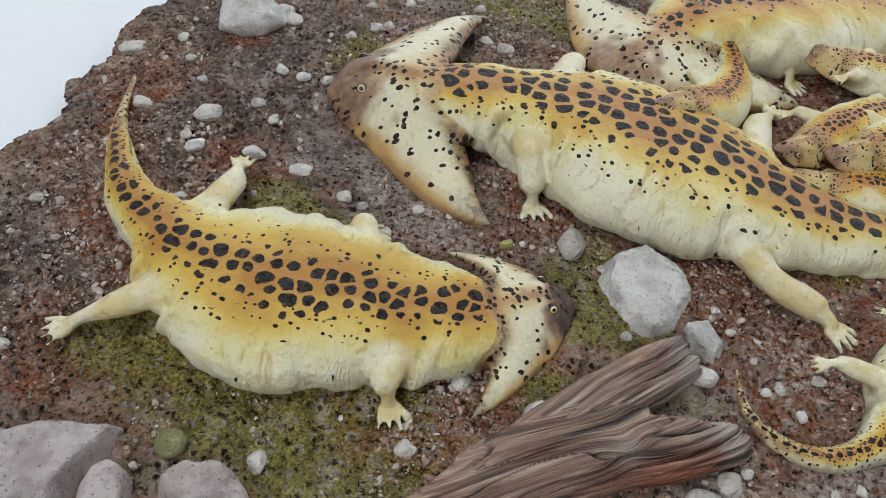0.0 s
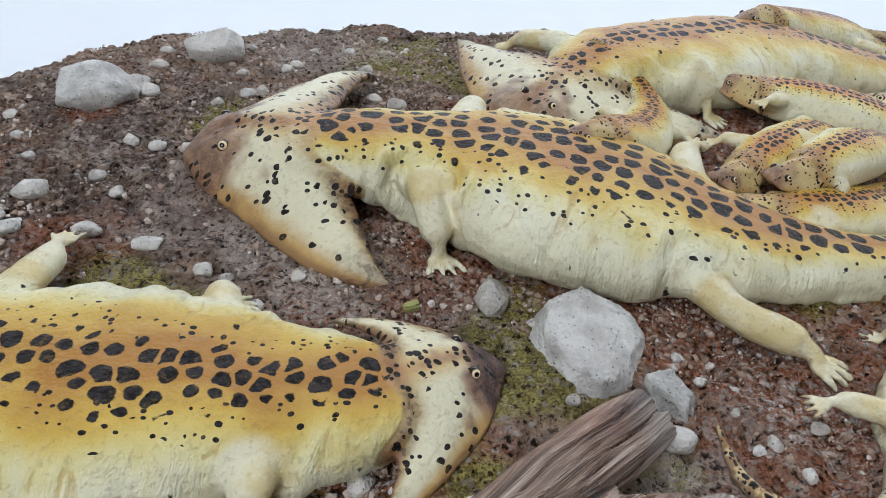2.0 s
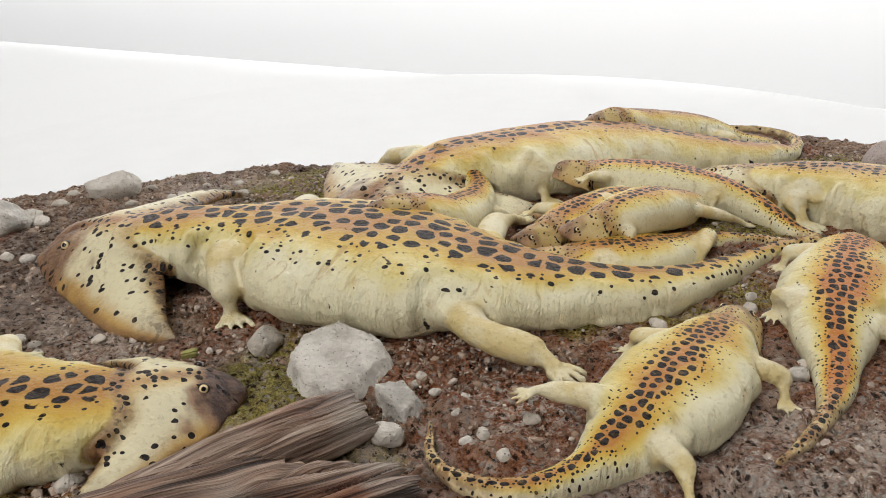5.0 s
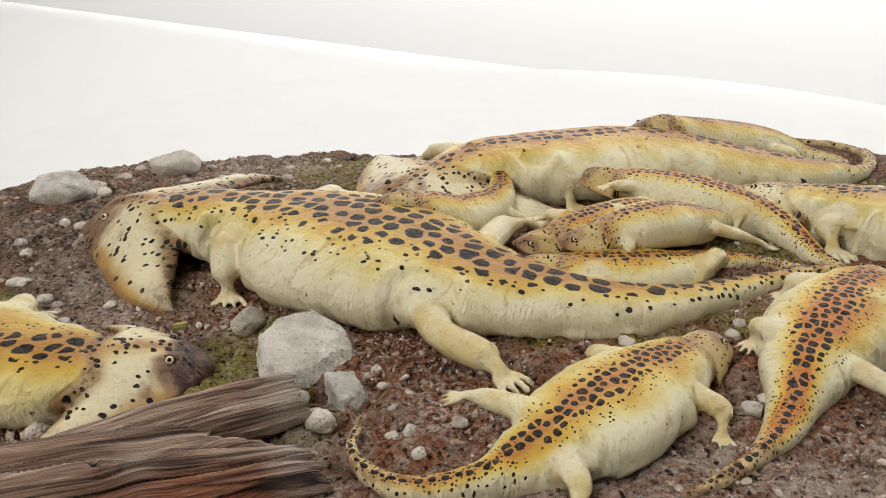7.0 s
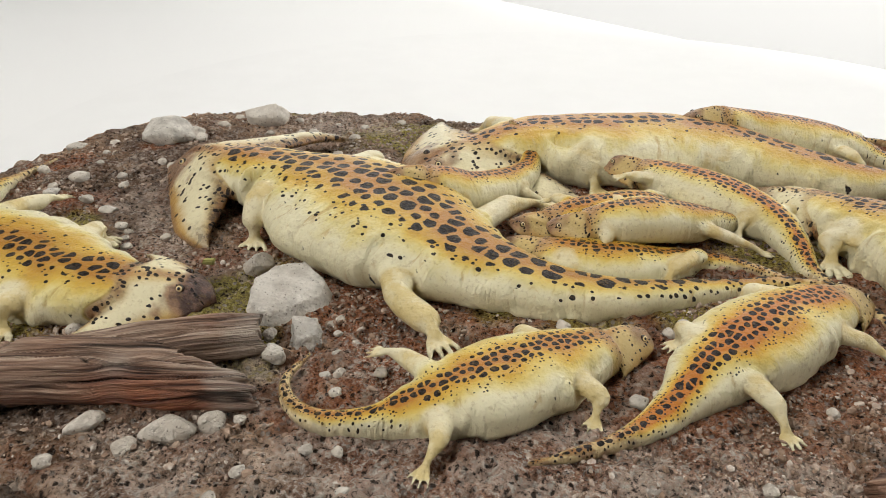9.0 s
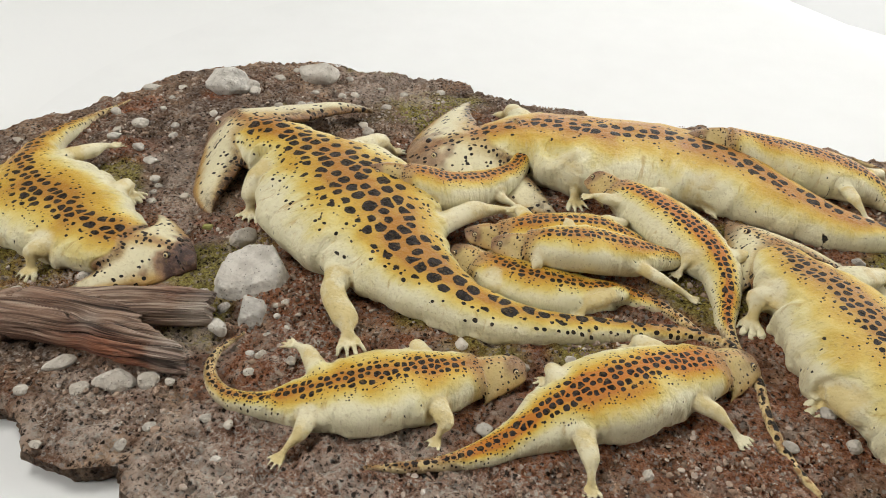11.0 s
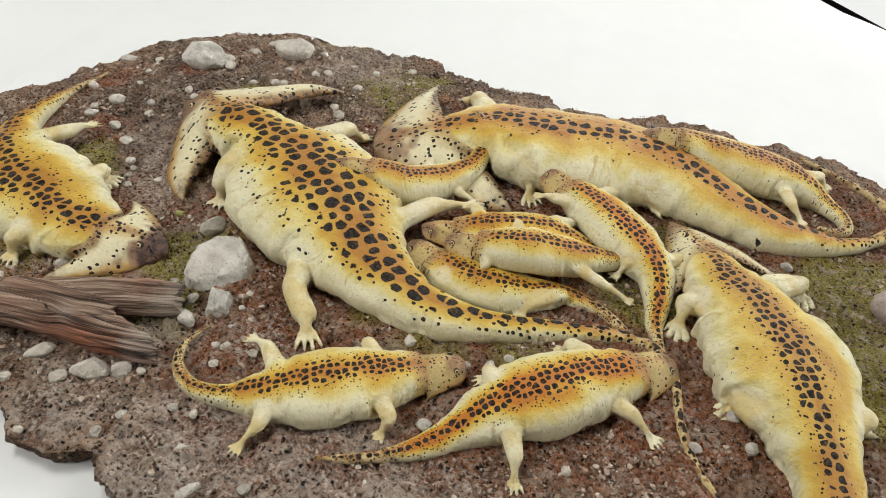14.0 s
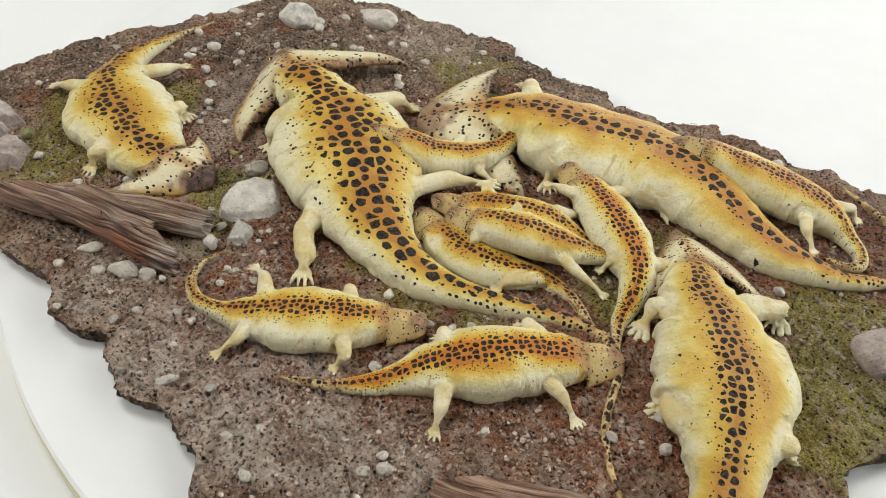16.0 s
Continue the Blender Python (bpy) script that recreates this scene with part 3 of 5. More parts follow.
    # the lower edge of the belly skin lies in uneven scallops on the soil
    collar = np.clip(4 * head * (1 - head), 0, 1) ** 1.5 * smooth(np.abs(lat), 0.15 * head_w, 0.7 * head_w) * (0.45 if size > 0.004 else 0.2)
    v = v - normal * (0.0013 * collar * gain)[:, None]
    low = smooth(v[:, 2], 0.0045, 0.001) * trunk * smooth(flank, 0.5, 0.8)
    frill = 0.0007 * (value_noise(along, lat * 0, 0.005, 14) + 0.5 * value_noise(along, lat * 0, 0.0021, 15) + 0.35) * gain * low * thick
    v[:, :2] += normal[:, :2] / (np.linalg.norm(normal[:, :2], axis=1)[:, None] + 1e-6) * frill[:, None]
    # eyes
    iris = np.zeros(len(v))
    verts, all_faces, material_index = [tuple(q) for q in v], list(faces), [0] * len(faces)
    extra = []
    for centre, radius, facing in eyes:
        at = nearest(np.array([centre]), v)[0][0]
        radius = radius * 1.1
        centre = v[at] - normal[at] * radius * 0.25
        bm = bmesh.new()
        bmesh.ops.create_uvsphere(bm, u_segments=14, v_segments=10, radius=radius)
        first = len(verts)
        facing = Vector(facing).normalized()
        for q in bm.verts:
            verts.append(tuple(Vector(centre) + q.co))
            extra.append(min(1.0, (q.co.normalized() - facing).length * 0.8))
        for q in bm.faces:
            all_faces.append(tuple(first + c.index for c in q.verts))
            material_index.append(1)
        bm.free()
    ob = link_mesh("amphibian_figure", verts, all_faces, skin)
    ob.data.materials.append(EYE)
    ob.data.polygons.foreach_set("material_index", material_index)
    more = np.zeros(len(extra))
    for name, values in (("along", along), ("across", lat * (1 + 0.6 * drop / (np.abs(lat) + 0.004))), ("flank", flank), ("head", head), ("limb", limb), ("snout", snout_a), ("horn", horn), ("brim", brim), ("collar", collar), ("taper", np.maximum(smooth(w, 0.0085, 0.004) * smooth(flank, 0.95, 0.5) * (1 - head) * (1 - limb), 0.8 * head * (1 - snout_a) * np.maximum((1 - behind_q) * smooth(out_q, 0.42, 0.12), behind_q * smooth(out_q, 0.4, 0.1)))), ("tail", smooth(w, 0.0042, 0.0018) * (1 - head) * (1 - limb))):
        put_attr(ob.data, name, np.concatenate([values, more]))
    put_attr(ob.data, "iris", np.concatenate([iris, extra]))
    return tagged(ob, label, "figurine", group)


ADULTS = "adult amphibian figures"
amphibian("large yellow amphibian figure with black spots, sprawled beside grey boulder", SKIN_ADULT,
    [(0.024, 0.209, 0.0205, 0.015, 0.009), (0.042, 0.208, 0.0225, 0.019, 0.0105), (0.060, 0.206, 0.023, 0.0215, 0.0118), (0.078, 0.202, 0.0235, 0.0310, 0.0135), (0.094, 0.196, 0.0235, 0.0375, 0.0135),
     (0.112, 0.188, 0.0225, 0.0375, 0.0135), (0.126, 0.180, 0.021, 0.0325, 0.013), (0.143, 0.171, 0.018, 0.024, 0.011), (0.162, 0.164, 0.015, 0.017, 0.0095), (0.181, 0.161, 0.0125, 0.012, 0.0085),
     (0.199, 0.164, 0.0105, 0.0085, 0.007), (0.217, 0.173, 0.008, 0.006, 0.0055), (0.235, 0.185, 0.005, 0.004, 0.004), (0.257, 0.196, 0.004, 0.0028, 0.003), (0.270, 0.196, 0.004, 0.0024, 0.0024),
     (0.281, 0.187, 0.003, 0.002, 0.002), (0.290, 0.167, 0.003, 0.0018, 0.0018), (0.301, 0.153, 0.0025, 0.0015, 0.0015), (0.318, 0.140, 0.002, 0.001, 0.001)],
    (-0.009, 0.214, 0.0065),
    [((0.061, 0.185, 0.0155), (0.0605, 0.1765, 0.0145), (0.0625, 0.1700, 0.009), (0.0655, 0.1620, 0.0015)), ((0.128, 0.152, 0.0085), (0.1345, 0.138, 0.0068), (0.146, 0.1305, 0.0050), (0.156, 0.1205, 0.0018)),
     ((0.078, 0.226, 0.012), (0.084, 0.240, 0.012), (0.086, 0.254, 0.002)), ((0.143, 0.190, 0.009), (0.152, 0.214, 0.009), (0.168, 0.234, 0.004))],
    0.0051, [((0.0035, 0.2085, 0.0128), 0.0018, (-0.2, -1, 0.7)), ((0.003, 0.229, 0.0128), 0.0018, (-0.3, 1, 0.7))], 0.020, voxel=0.0007, group=ADULTS, nose_dark=0.75, lean=0.09, crest=(0.006, 0.217, 0.0150), wings=[
        ([(-0.002, 0.203, 0.002), (0.010, 0.188, 0.0015), (0.019, 0.176, 0.001), (0.028, 0.166, 0.001), (0.038, 0.160, 0.001), (0.051, 0.1555, 0.001)], [(0.036, 0.197, 0.0145), (0.0405, 0.187, 0.0095), (0.0430, 0.176, 0.007), (0.046, 0.164, 0.0045)]),
        ([(-0.004, 0.226, 0.008), (0.004, 0.237, 0.008), (0.016, 0.251, 0.0085), (0.029, 0.263, 0.009), (0.042, 0.272, 0.0085), (0.054, 0.276, 0.007)], [(0.034, 0.224, 0.0165), (0.0385, 0.238, 0.013), (0.0425, 0.252, 0.011), (0.048, 0.267, 0.009)])])

amphibian("yellow amphibian figure with round belly and dark snout near driftwood", SKIN_BELLY,
    [(0.048, 0.117, 0.0125, 0.013, 0.007), (0.038, 0.1155, 0.0145, 0.017, 0.009), (0.026, 0.116, 0.016, 0.021, 0.0105), (0.010, 0.118, 0.017, 0.025, 0.0115), (-0.006, 0.1195, 0.0175, 0.0285, 0.012),
     (-0.022, 0.124, 0.017, 0.0272, 0.0115), (-0.036, 0.131, 0.0155, 0.019, 0.010), (-0.047, 0.1395, 0.014, 0.012, 0.0085), (-0.057, 0.149, 0.012, 0.0085, 0.0075), (-0.064, 0.160, 0.010, 0.006, 0.006),
     (-0.070, 0.174, 0.007, 0.0042, 0.0042), (-0.075, 0.190, 0.004, 0.0026, 0.0026), (-0.077, 0.204, 0.0025, 0.0014, 0.0014), (-0.078, 0.219, 0.0015, 0.0007, 0.0007)],
    (0.0735, 0.126, 0.003),
    [((-0.040, 0.117, 0.009), (-0.052, 0.111, 0.007), (-0.069, 0.105, 0.002)), ((-0.036, 0.147, 0.009), (-0.031, 0.159, 0.009), (-0.031, 0.175, 0.006)),
     ((0.020, 0.102, 0.009), (0.019, 0.092, 0.008), (0.022, 0.084, 0.002)), ((0.010, 0.138, 0.009), (0.010, 0.146, 0.009), (0.016, 0.147, 0.004))],
    0.0042, [((0.0645, 0.1205, 0.0075), 0.0014, (0.3, -1, 0.6)), ((0.062, 0.130, 0.009), 0.0014, (0, 1, 0.6))], 0.013, voxel=0.0007, group=ADULTS, shift=0.004, nose_dark=1.0, crest=(0.062, 0.124, 0.0095), wings=[
        ([(0.0705, 0.118, 0.0015), (0.066, 0.110, 0.001), (0.061, 0.1035, 0.001), (0.055, 0.097, 0.001), (0.048, 0.0910, 0.001), (0.040, 0.086, 0.001)], [(0.0495, 0.112, 0.0095), (0.047, 0.105, 0.0065), (0.0455, 0.098, 0.005), (0.043, 0.091, 0.003)]),
        ([(0.070, 0.130, 0.004), (0.064, 0.1335, 0.005), (0.054, 0.138, 0.0055), (0.044, 0.1405, 0.0055), (0.033, 0.1415, 0.005)], [(0.047, 0.126, 0.0105), (0.043, 0.133, 0.008), (0.038, 0.138, 0.0065)])])
amphibian("large ochre amphibian figure with ribbed flanks and curled tail", SKIN_GREY,
    [(0.121, 0.262, 0.0169, 0.014, 0.0088), (0.135, 0.274, 0.0209, 0.019, 0.0118), (0.150, 0.285, 0.0229, 0.026, 0.0133), (0.177, 0.292, 0.0239, 0.031, 0.0143), (0.203, 0.302, 0.0239, 0.030, 0.0143),
     (0.228, 0.307, 0.0224, 0.027, 0.0133), (0.246, 0.304, 0.0194, 0.022, 0.0118), (0.268, 0.299, 0.0159, 0.0165, 0.0098), (0.290, 0.297, 0.0124, 0.0118, 0.0083), (0.308, 0.302, 0.0089, 0.0065, 0.0063),
     (0.322, 0.311, 0.005, 0.004, 0.004), (0.334, 0.325, 0.004, 0.003, 0.003), (0.339, 0.340, 0.004, 0.0025, 0.0025), (0.335, 0.352, 0.004, 0.0022, 0.0022), (0.324, 0.361, 0.004, 0.002, 0.002), (0.303, 0.370, 0.003, 0.0016, 0.0016), (0.286, 0.376, 0.0025, 0.001, 0.001)],
    (0.100, 0.240, 0.006),
    [((0.166, 0.272, 0.013), (0.178, 0.263, 0.011), (0.186, 0.253, 0.001)), ((0.236, 0.290, 0.012), (0.227, 0.282, 0.010), (0.243, 0.283, 0.003)),
     ((0.130, 0.302, 0.012), (0.120, 0.313, 0.009), (0.108, 0.320, 0.003)), ((0.235, 0.330, 0.010), (0.240, 0.342, 0.008), (0.252, 0.348, 0.002))],
    0.0050, [((0.113, 0.2435, 0.0115), 0.0015, (0.3, -1, 0.6)), ((0.105, 0.252, 0.0115), 0.0015, (-1, 0.3, 0.6))], 0.018, voxel=0.0007, group=ADULTS, nose_dark=0.6, lean=0.1, crest=(0.109, 0.250, 0.0125), wings=[
        ([(0.093, 0.250, 0.005), (0.088, 0.266, 0.005), (0.087, 0.285, 0.006), (0.089, 0.303, 0.006), (0.091, 0.318, 0.006)], [(0.117, 0.278, 0.0155), (0.108, 0.290, 0.012), (0.098, 0.304, 0.009)]),
        ([(0.110, 0.234, 0.003), (0.128, 0.233, 0.002), (0.148, 0.235, 0.001), (0.166, 0.235, 0.001), (0.182, 0.240, 0.002)], [(0.138, 0.262, 0.0135), (0.153, 0.258, 0.009), (0.169, 0.250, 0.006)])])
amphibian("fat pale yellow amphibian figure with double row of dark spots", SKIN_FAT,
    [(0.267, 0.258, 0.0125, 0.0105, 0.0075), (0.274, 0.249, 0.0155, 0.013, 0.009), (0.281, 0.240, 0.018, 0.016, 0.011), (0.292, 0.231, 0.0195, 0.0205, 0.0125), (0.303, 0.221, 0.020, 0.0255, 0.013), (0.3165, 0.2065, 0.0198, 0.0285, 0.0135),
     (0.325, 0.195, 0.0185, 0.0225, 0.013), (0.331, 0.184, 0.017, 0.017, 0.0115), (0.338, 0.170, 0.015, 0.0122, 0.010), (0.345, 0.152, 0.0125, 0.0098, 0.0085), (0.349, 0.132, 0.010, 0.008, 0.007), (0.350, 0.112, 0.006, 0.005, 0.005), (0.346, 0.097, 0.003, 0.002, 0.002)],
    (0.247, 0.276, 0.004),
    [((0.282, 0.226, 0.009), (0.272, 0.222, 0.008), (0.273, 0.209, 0.001)), ((0.313, 0.182, 0.008), (0.305, 0.184, 0.007), (0.301, 0.179, 0.001)),
     ((0.303, 0.256, 0.008), (0.310, 0.263, 0.007), (0.313, 0.257, 0.002)), ((0.339, 0.197, 0.009), (0.345, 0.202, 0.008), (0.349, 0.207, 0.001))],
    0.0050, [((0.258, 0.263, 0.0095), 0.0015, (-1, -0.6, 0.6))], 0.012, voxel=0.0007, group=ADULTS, nose_dark=0.6, crest=(0.256, 0.268, 0.009), wings=[
        ([(0.249, 0.265, 0.003), (0.254, 0.250, 0.002), (0.258, 0.235, 0.002), (0.264, 0.222, 0.002)], [(0.270, 0.249, 0.0105), (0.268, 0.242, 0.0075), (0.267, 0.232, 0.005)]),
        ([(0.260, 0.277, 0.003), (0.278, 0.276, 0.003), (0.294, 0.271, 0.003), (0.306, 0.265, 0.002)], [(0.280, 0.259, 0.0105), (0.287, 0.261, 0.008), (0.296, 0.263, 0.005)])])


def young(label, skin, spine, snout, legs, size=0.0026, head_w=0.0075, tip_drop=0.004, eye_side=0.0048, spread=1.25, nose_dark=0.85):
    """A young one: a short blunt head with small corners behind the cheeks."""
    neck, nose = Vector(spine[0][:3]), Vector(snout)
    back = (neck - nose).to_2d().normalized()
    side = Vector((-back.y, back.x))
    mid = neck * 0.55 + nose * 0.45
    tips = []
    for s in (-1, 1):
        q = neck.to_2d() + side * s * head_w * spread + back * head_w * 0.25
        tips.append((q.x, q.y, max(0.001, neck.z - tip_drop - spine[0][4])))
    wings = []
    low = max(0.0012, neck.z - tip_drop - spine[0][4])
    for s, tip in zip((-1, 1), tips):
        cheek = nose.to_2d() * 0.45 + neck.to_2d() * 0.55 + side * s * head_w * 1.02
        jowl = nose.to_2d() * 0.88 + neck.to_2d() * 0.12 + side * s * head_w * 0.70
        bay = neck.to_2d() + side * s * head_w * 0.85
        wings.append(([(jowl.x, jowl.y, nose.z * 0.6 + low * 0.4), (cheek.x, cheek.y, nose.z * 0.3 + low * 0.7), tip], [(bay.x, bay.y, neck.z * 0.5 + low * 0.5)]))
    crest = mid + Vector((0, 0, 0.0012))
    eyes = []
    for s in (-1, 1):
        q = mid.to_2d() * 0.55 + nose.to_2d() * 0.45 + side * s * eye_side
        eyes.append(((q.x, q.y, mid.z * 0.55 + nose.z * 0.45 + 0.0006), 0.00105, (side.x * s, side.y * s, 0.6)))
    return amphibian(label, skin, spine, snout, legs, size, eyes, head_w, 0.0006, nose_dark=nose_dark, crest=crest, wings=wings)


young("small yellow amphibian figure lying along a larger one's back", SKIN_YOUNG,
    [(0.231, 0.3195, 0.0273, 0.0085, 0.0071), (0.243, 0.325, 0.0243, 0.0115, 0.0091), (0.256, 0.3295, 0.0223, 0.014, 0.0101), (0.272, 0.335, 0.0193, 0.0145, 0.0101), (0.287, 0.339, 0.0158, 0.012, 0.0091),
     (0.299, 0.339, 0.0113, 0.0075, 0.0071), (0.308, 0.336, 0.007, 0.005, 0.0045), (0.316, 0.331, 0.0055, 0.0038, 0.0035), (0.320, 0.323, 0.005, 0.003, 0.003), (0.316, 0.316, 0.005, 0.002, 0.002), (0.308, 0.312, 0.006, 0.001, 0.001)],
    (0.214, 0.313, 0.0225), [((0.288, 0.327, 0.009), (0.293, 0.318, 0.009), (0.303, 0.313, 0.003)), ((0.295, 0.347, 0.009), (0.300, 0.353, 0.008), (0.307, 0.353, 0.003)), ((0.247, 0.338, 0.012), (0.240, 0.345, 0.009), (0.236, 0.351, 0.002))], 0.0030, 0.0085)
young("small yellow amphibian figure curled between two larger ones", SKIN_YOUNG,
    [(0.119, 0.2085, 0.0245, 0.008, 0.0055), (0.127, 0.213, 0.0225, 0.0105, 0.008), (0.135, 0.2195, 0.0185, 0.0115, 0.009), (0.143, 0.230, 0.0165, 0.0105, 0.008), (0.1495, 0.243, 0.015, 0.0075, 0.0065),
     (0.152, 0.254, 0.0145, 0.0055, 0.005), (0.150, 0.265, 0.0165, 0.004, 0.004), (0.144, 0.275, 0.0215, 0.003, 0.003), (0.137, 0.281, 0.0235, 0.0018, 0.0018)],
    (0.1045, 0.2015, 0.0225), [((0.130, 0.209, 0.013), (0.137, 0.205, 0.011), (0.146, 0.205, 0.007)), ((0.150, 0.236, 0.009), (0.156, 0.233, 0.007), (0.166, 0.236, 0.003)), ((0.136, 0.236, 0.011), (0.133, 0.243, 0.010), (0.128, 0.247, 0.008))], 0.0027, 0.0075)
young("small orange-backed amphibian figure with tail hanging down", SKIN_RUST,
    [(0.200, 0.2605, 0.0175, 0.0085, 0.006), (0.212, 0.256, 0.0185, 0.0115, 0.008), (0.230, 0.248, 0.018, 0.014, 0.009), (0.244, 0.2415, 0.0155, 0.0125, 0.0085), (0.255, 0.233, 0.012, 0.0085, 0.0065),
     (0.2615, 0.220, 0.0075, 0.0055, 0.005), (0.265, 0.208, 0.0045, 0.0035, 0.0035), (0.271, 0.198, 0.003, 0.002, 0.002), (0.279, 0.188, 0.002, 0.0012, 0.0012)],
    (0.184, 0.266, 0.015), [((0.205, 0.250, 0.013), (0.199, 0.246, 0.015), (0.190, 0.242, 0.015)), ((0.248, 0.238, 0.009), (0.243, 0.231, 0.009), (0.239, 0.224, 0.003)), ((0.258, 0.245, 0.008), (0.263, 0.249, 0.007), (0.266, 0.241, 0.003)), ((0.216, 0.268, 0.012), (0.220, 0.275, 0.010), (0.226, 0.277, 0.006))], 0.0029, 0.0085)
young("small spotted amphibian figure resting on top of the pile", SKIN_YOUNG,
    [(0.185, 0.1985, 0.018, 0.008, 0.0055), (0.196, 0.2025, 0.021, 0.0105, 0.0075), (0.208, 0.2085, 0.0215, 0.0115, 0.008), (0.220, 0.2165, 0.018, 0.0095, 0.0075), (0.229, 0.224, 0.014, 0.0065, 0.0055), (0.237, 0.232, 0.0095, 0.004, 0.004), (0.243, 0.239, 0.006, 0.002, 0.002)],
    (0.171, 0.1955, 0.0125), [((0.191, 0.197, 0.014), (0.194, 0.190, 0.012), (0.193, 0.184, 0.0095)), ((0.224, 0.212, 0.012), (0.237, 0.213, 0.008), (0.253, 0.216, 0.002)), ((0.198, 0.213, 0.014), (0.194, 0.219, 0.015), (0.189, 0.222, 0.015))], 0.0028, 0.0075)
young("small spotted amphibian figure lying low under its siblings", SKIN_YOUNG,
    [(0.171, 0.188, 0.0095, 0.0085, 0.006), (0.183, 0.1855, 0.0115, 0.0115, 0.0075), (0.198, 0.1865, 0.0115, 0.012, 0.0075), (0.212, 0.193, 0.009, 0.0095, 0.0065), (0.224, 0.202, 0.006, 0.0055, 0.005), (0.240, 0.2045, 0.004, 0.003, 0.003), (0.257, 0.198, 0.003, 0.002, 0.002), (0.270, 0.192, 0.002, 0.0013, 0.0013)],
    (0.155, 0.192, 0.005), [((0.178, 0.181, 0.008), (0.184, 0.1765, 0.006), (0.192, 0.175, 0.002)), ((0.226, 0.199, 0.006), (0.219, 0.188, 0.006), (0.215, 0.181, 0.001))], 0.0030, 0.0085)
young("small pale amphibian figure half hidden behind its siblings", SKIN_YOUNG,
    [(0.169, 0.206, 0.0125, 0.007, 0.005), (0.179, 0.2125, 0.015, 0.009, 0.007), (0.191, 0.2195, 0.0165, 0.010, 0.008), (0.204, 0.2265, 0.016, 0.010, 0.008), (0.216, 0.231, 0.012, 0.007, 0.006), (0.227, 0.234, 0.007, 0.004, 0.004), (0.238, 0.240, 0.004, 0.002, 0.002)],
    (0.156, 0.199, 0.0095), [((0.176, 0.218, 0.012), (0.170, 0.223, 0.011), (0.164, 0.224, 0.009)), ((0.206, 0.234, 0.012), (0.211, 0.241, 0.009), (0.205, 0.246, 0.003))], 0.0027, 0.007)
young("small yellow amphibian figure with tail curled forward on the soil", SKIN_YOUNG,
    [(0.201, 0.133, 0.0105, 0.0085, 0.006), (0.1945, 0.1255, 0.0125, 0.011, 0.008), (0.186, 0.1165, 0.014, 0.0145, 0.009), (0.176, 0.1075, 0.0135, 0.0165, 0.009), (0.166, 0.099, 0.0115, 0.0145, 0.008), (0.157, 0.0915, 0.009, 0.009, 0.0065),
     (0.147, 0.085, 0.006, 0.0043, 0.0045), (0.135, 0.0815, 0.0045, 0.0033, 0.0035), (0.1235, 0.085, 0.0035, 0.0024, 0.0025), (0.1165, 0.0945, 0.003, 0.0016, 0.0017), (0.1175, 0.108, 0.0022, 0.0007, 0.0008)],
    (0.212, 0.1455, 0.0055), [((0.164, 0.091, 0.006), (0.167, 0.081, 0.005), (0.165, 0.069, 0.001)), ((0.195, 0.113, 0.008), (0.203, 0.108, 0.006), (0.202, 0.100, 0.001)), ((0.157, 0.102, 0.008), (0.147, 0.108, 0.007), (0.137, 0.108, 0.007)), ((0.184, 0.127, 0.007), (0.176, 0.132, 0.006), (0.172, 0.136, 0.001))], 0.0031, 0.0085, nose_dark=0.75)
young("small orange-backed amphibian figure with straight tail on the soil", SKIN_RUST,
    [(0.268, 0.1785, 0.0115, 0.009, 0.006), (0.263, 0.1715, 0.014, 0.0115, 0.008), (0.255, 0.162, 0.0155, 0.014, 0.0095), (0.246, 0.151, 0.016, 0.017, 0.010), (0.238, 0.141, 0.0145, 0.0165, 0.0095), (0.231, 0.131, 0.0115, 0.0118, 0.0075), (0.225, 0.120, 0.008, 0.0072, 0.006),
     (0.218, 0.108, 0.005, 0.0048, 0.0038), (0.209, 0.0975, 0.0038, 0.0024, 0.0026), (0.199, 0.089, 0.003, 0.0015, 0.0017), (0.189, 0.083, 0.0018, 0.0007, 0.0008)],
    (0.278, 0.193, 0.004), [((0.240, 0.128, 0.007), (0.247, 0.119, 0.006), (0.252, 0.110, 0.001)), ((0.263, 0.158, 0.008), (0.274, 0.158, 0.006), (0.286, 0.155, 0.001)), ((0.228, 0.140, 0.009), (0.222, 0.144, 0.009), (0.219, 0.141, 0.003)), ((0.250, 0.172, 0.009), (0.242, 0.173, 0.009), (0.236, 0.171, 0.004))], 0.0031, 0.0095, nose_dark=0.75)


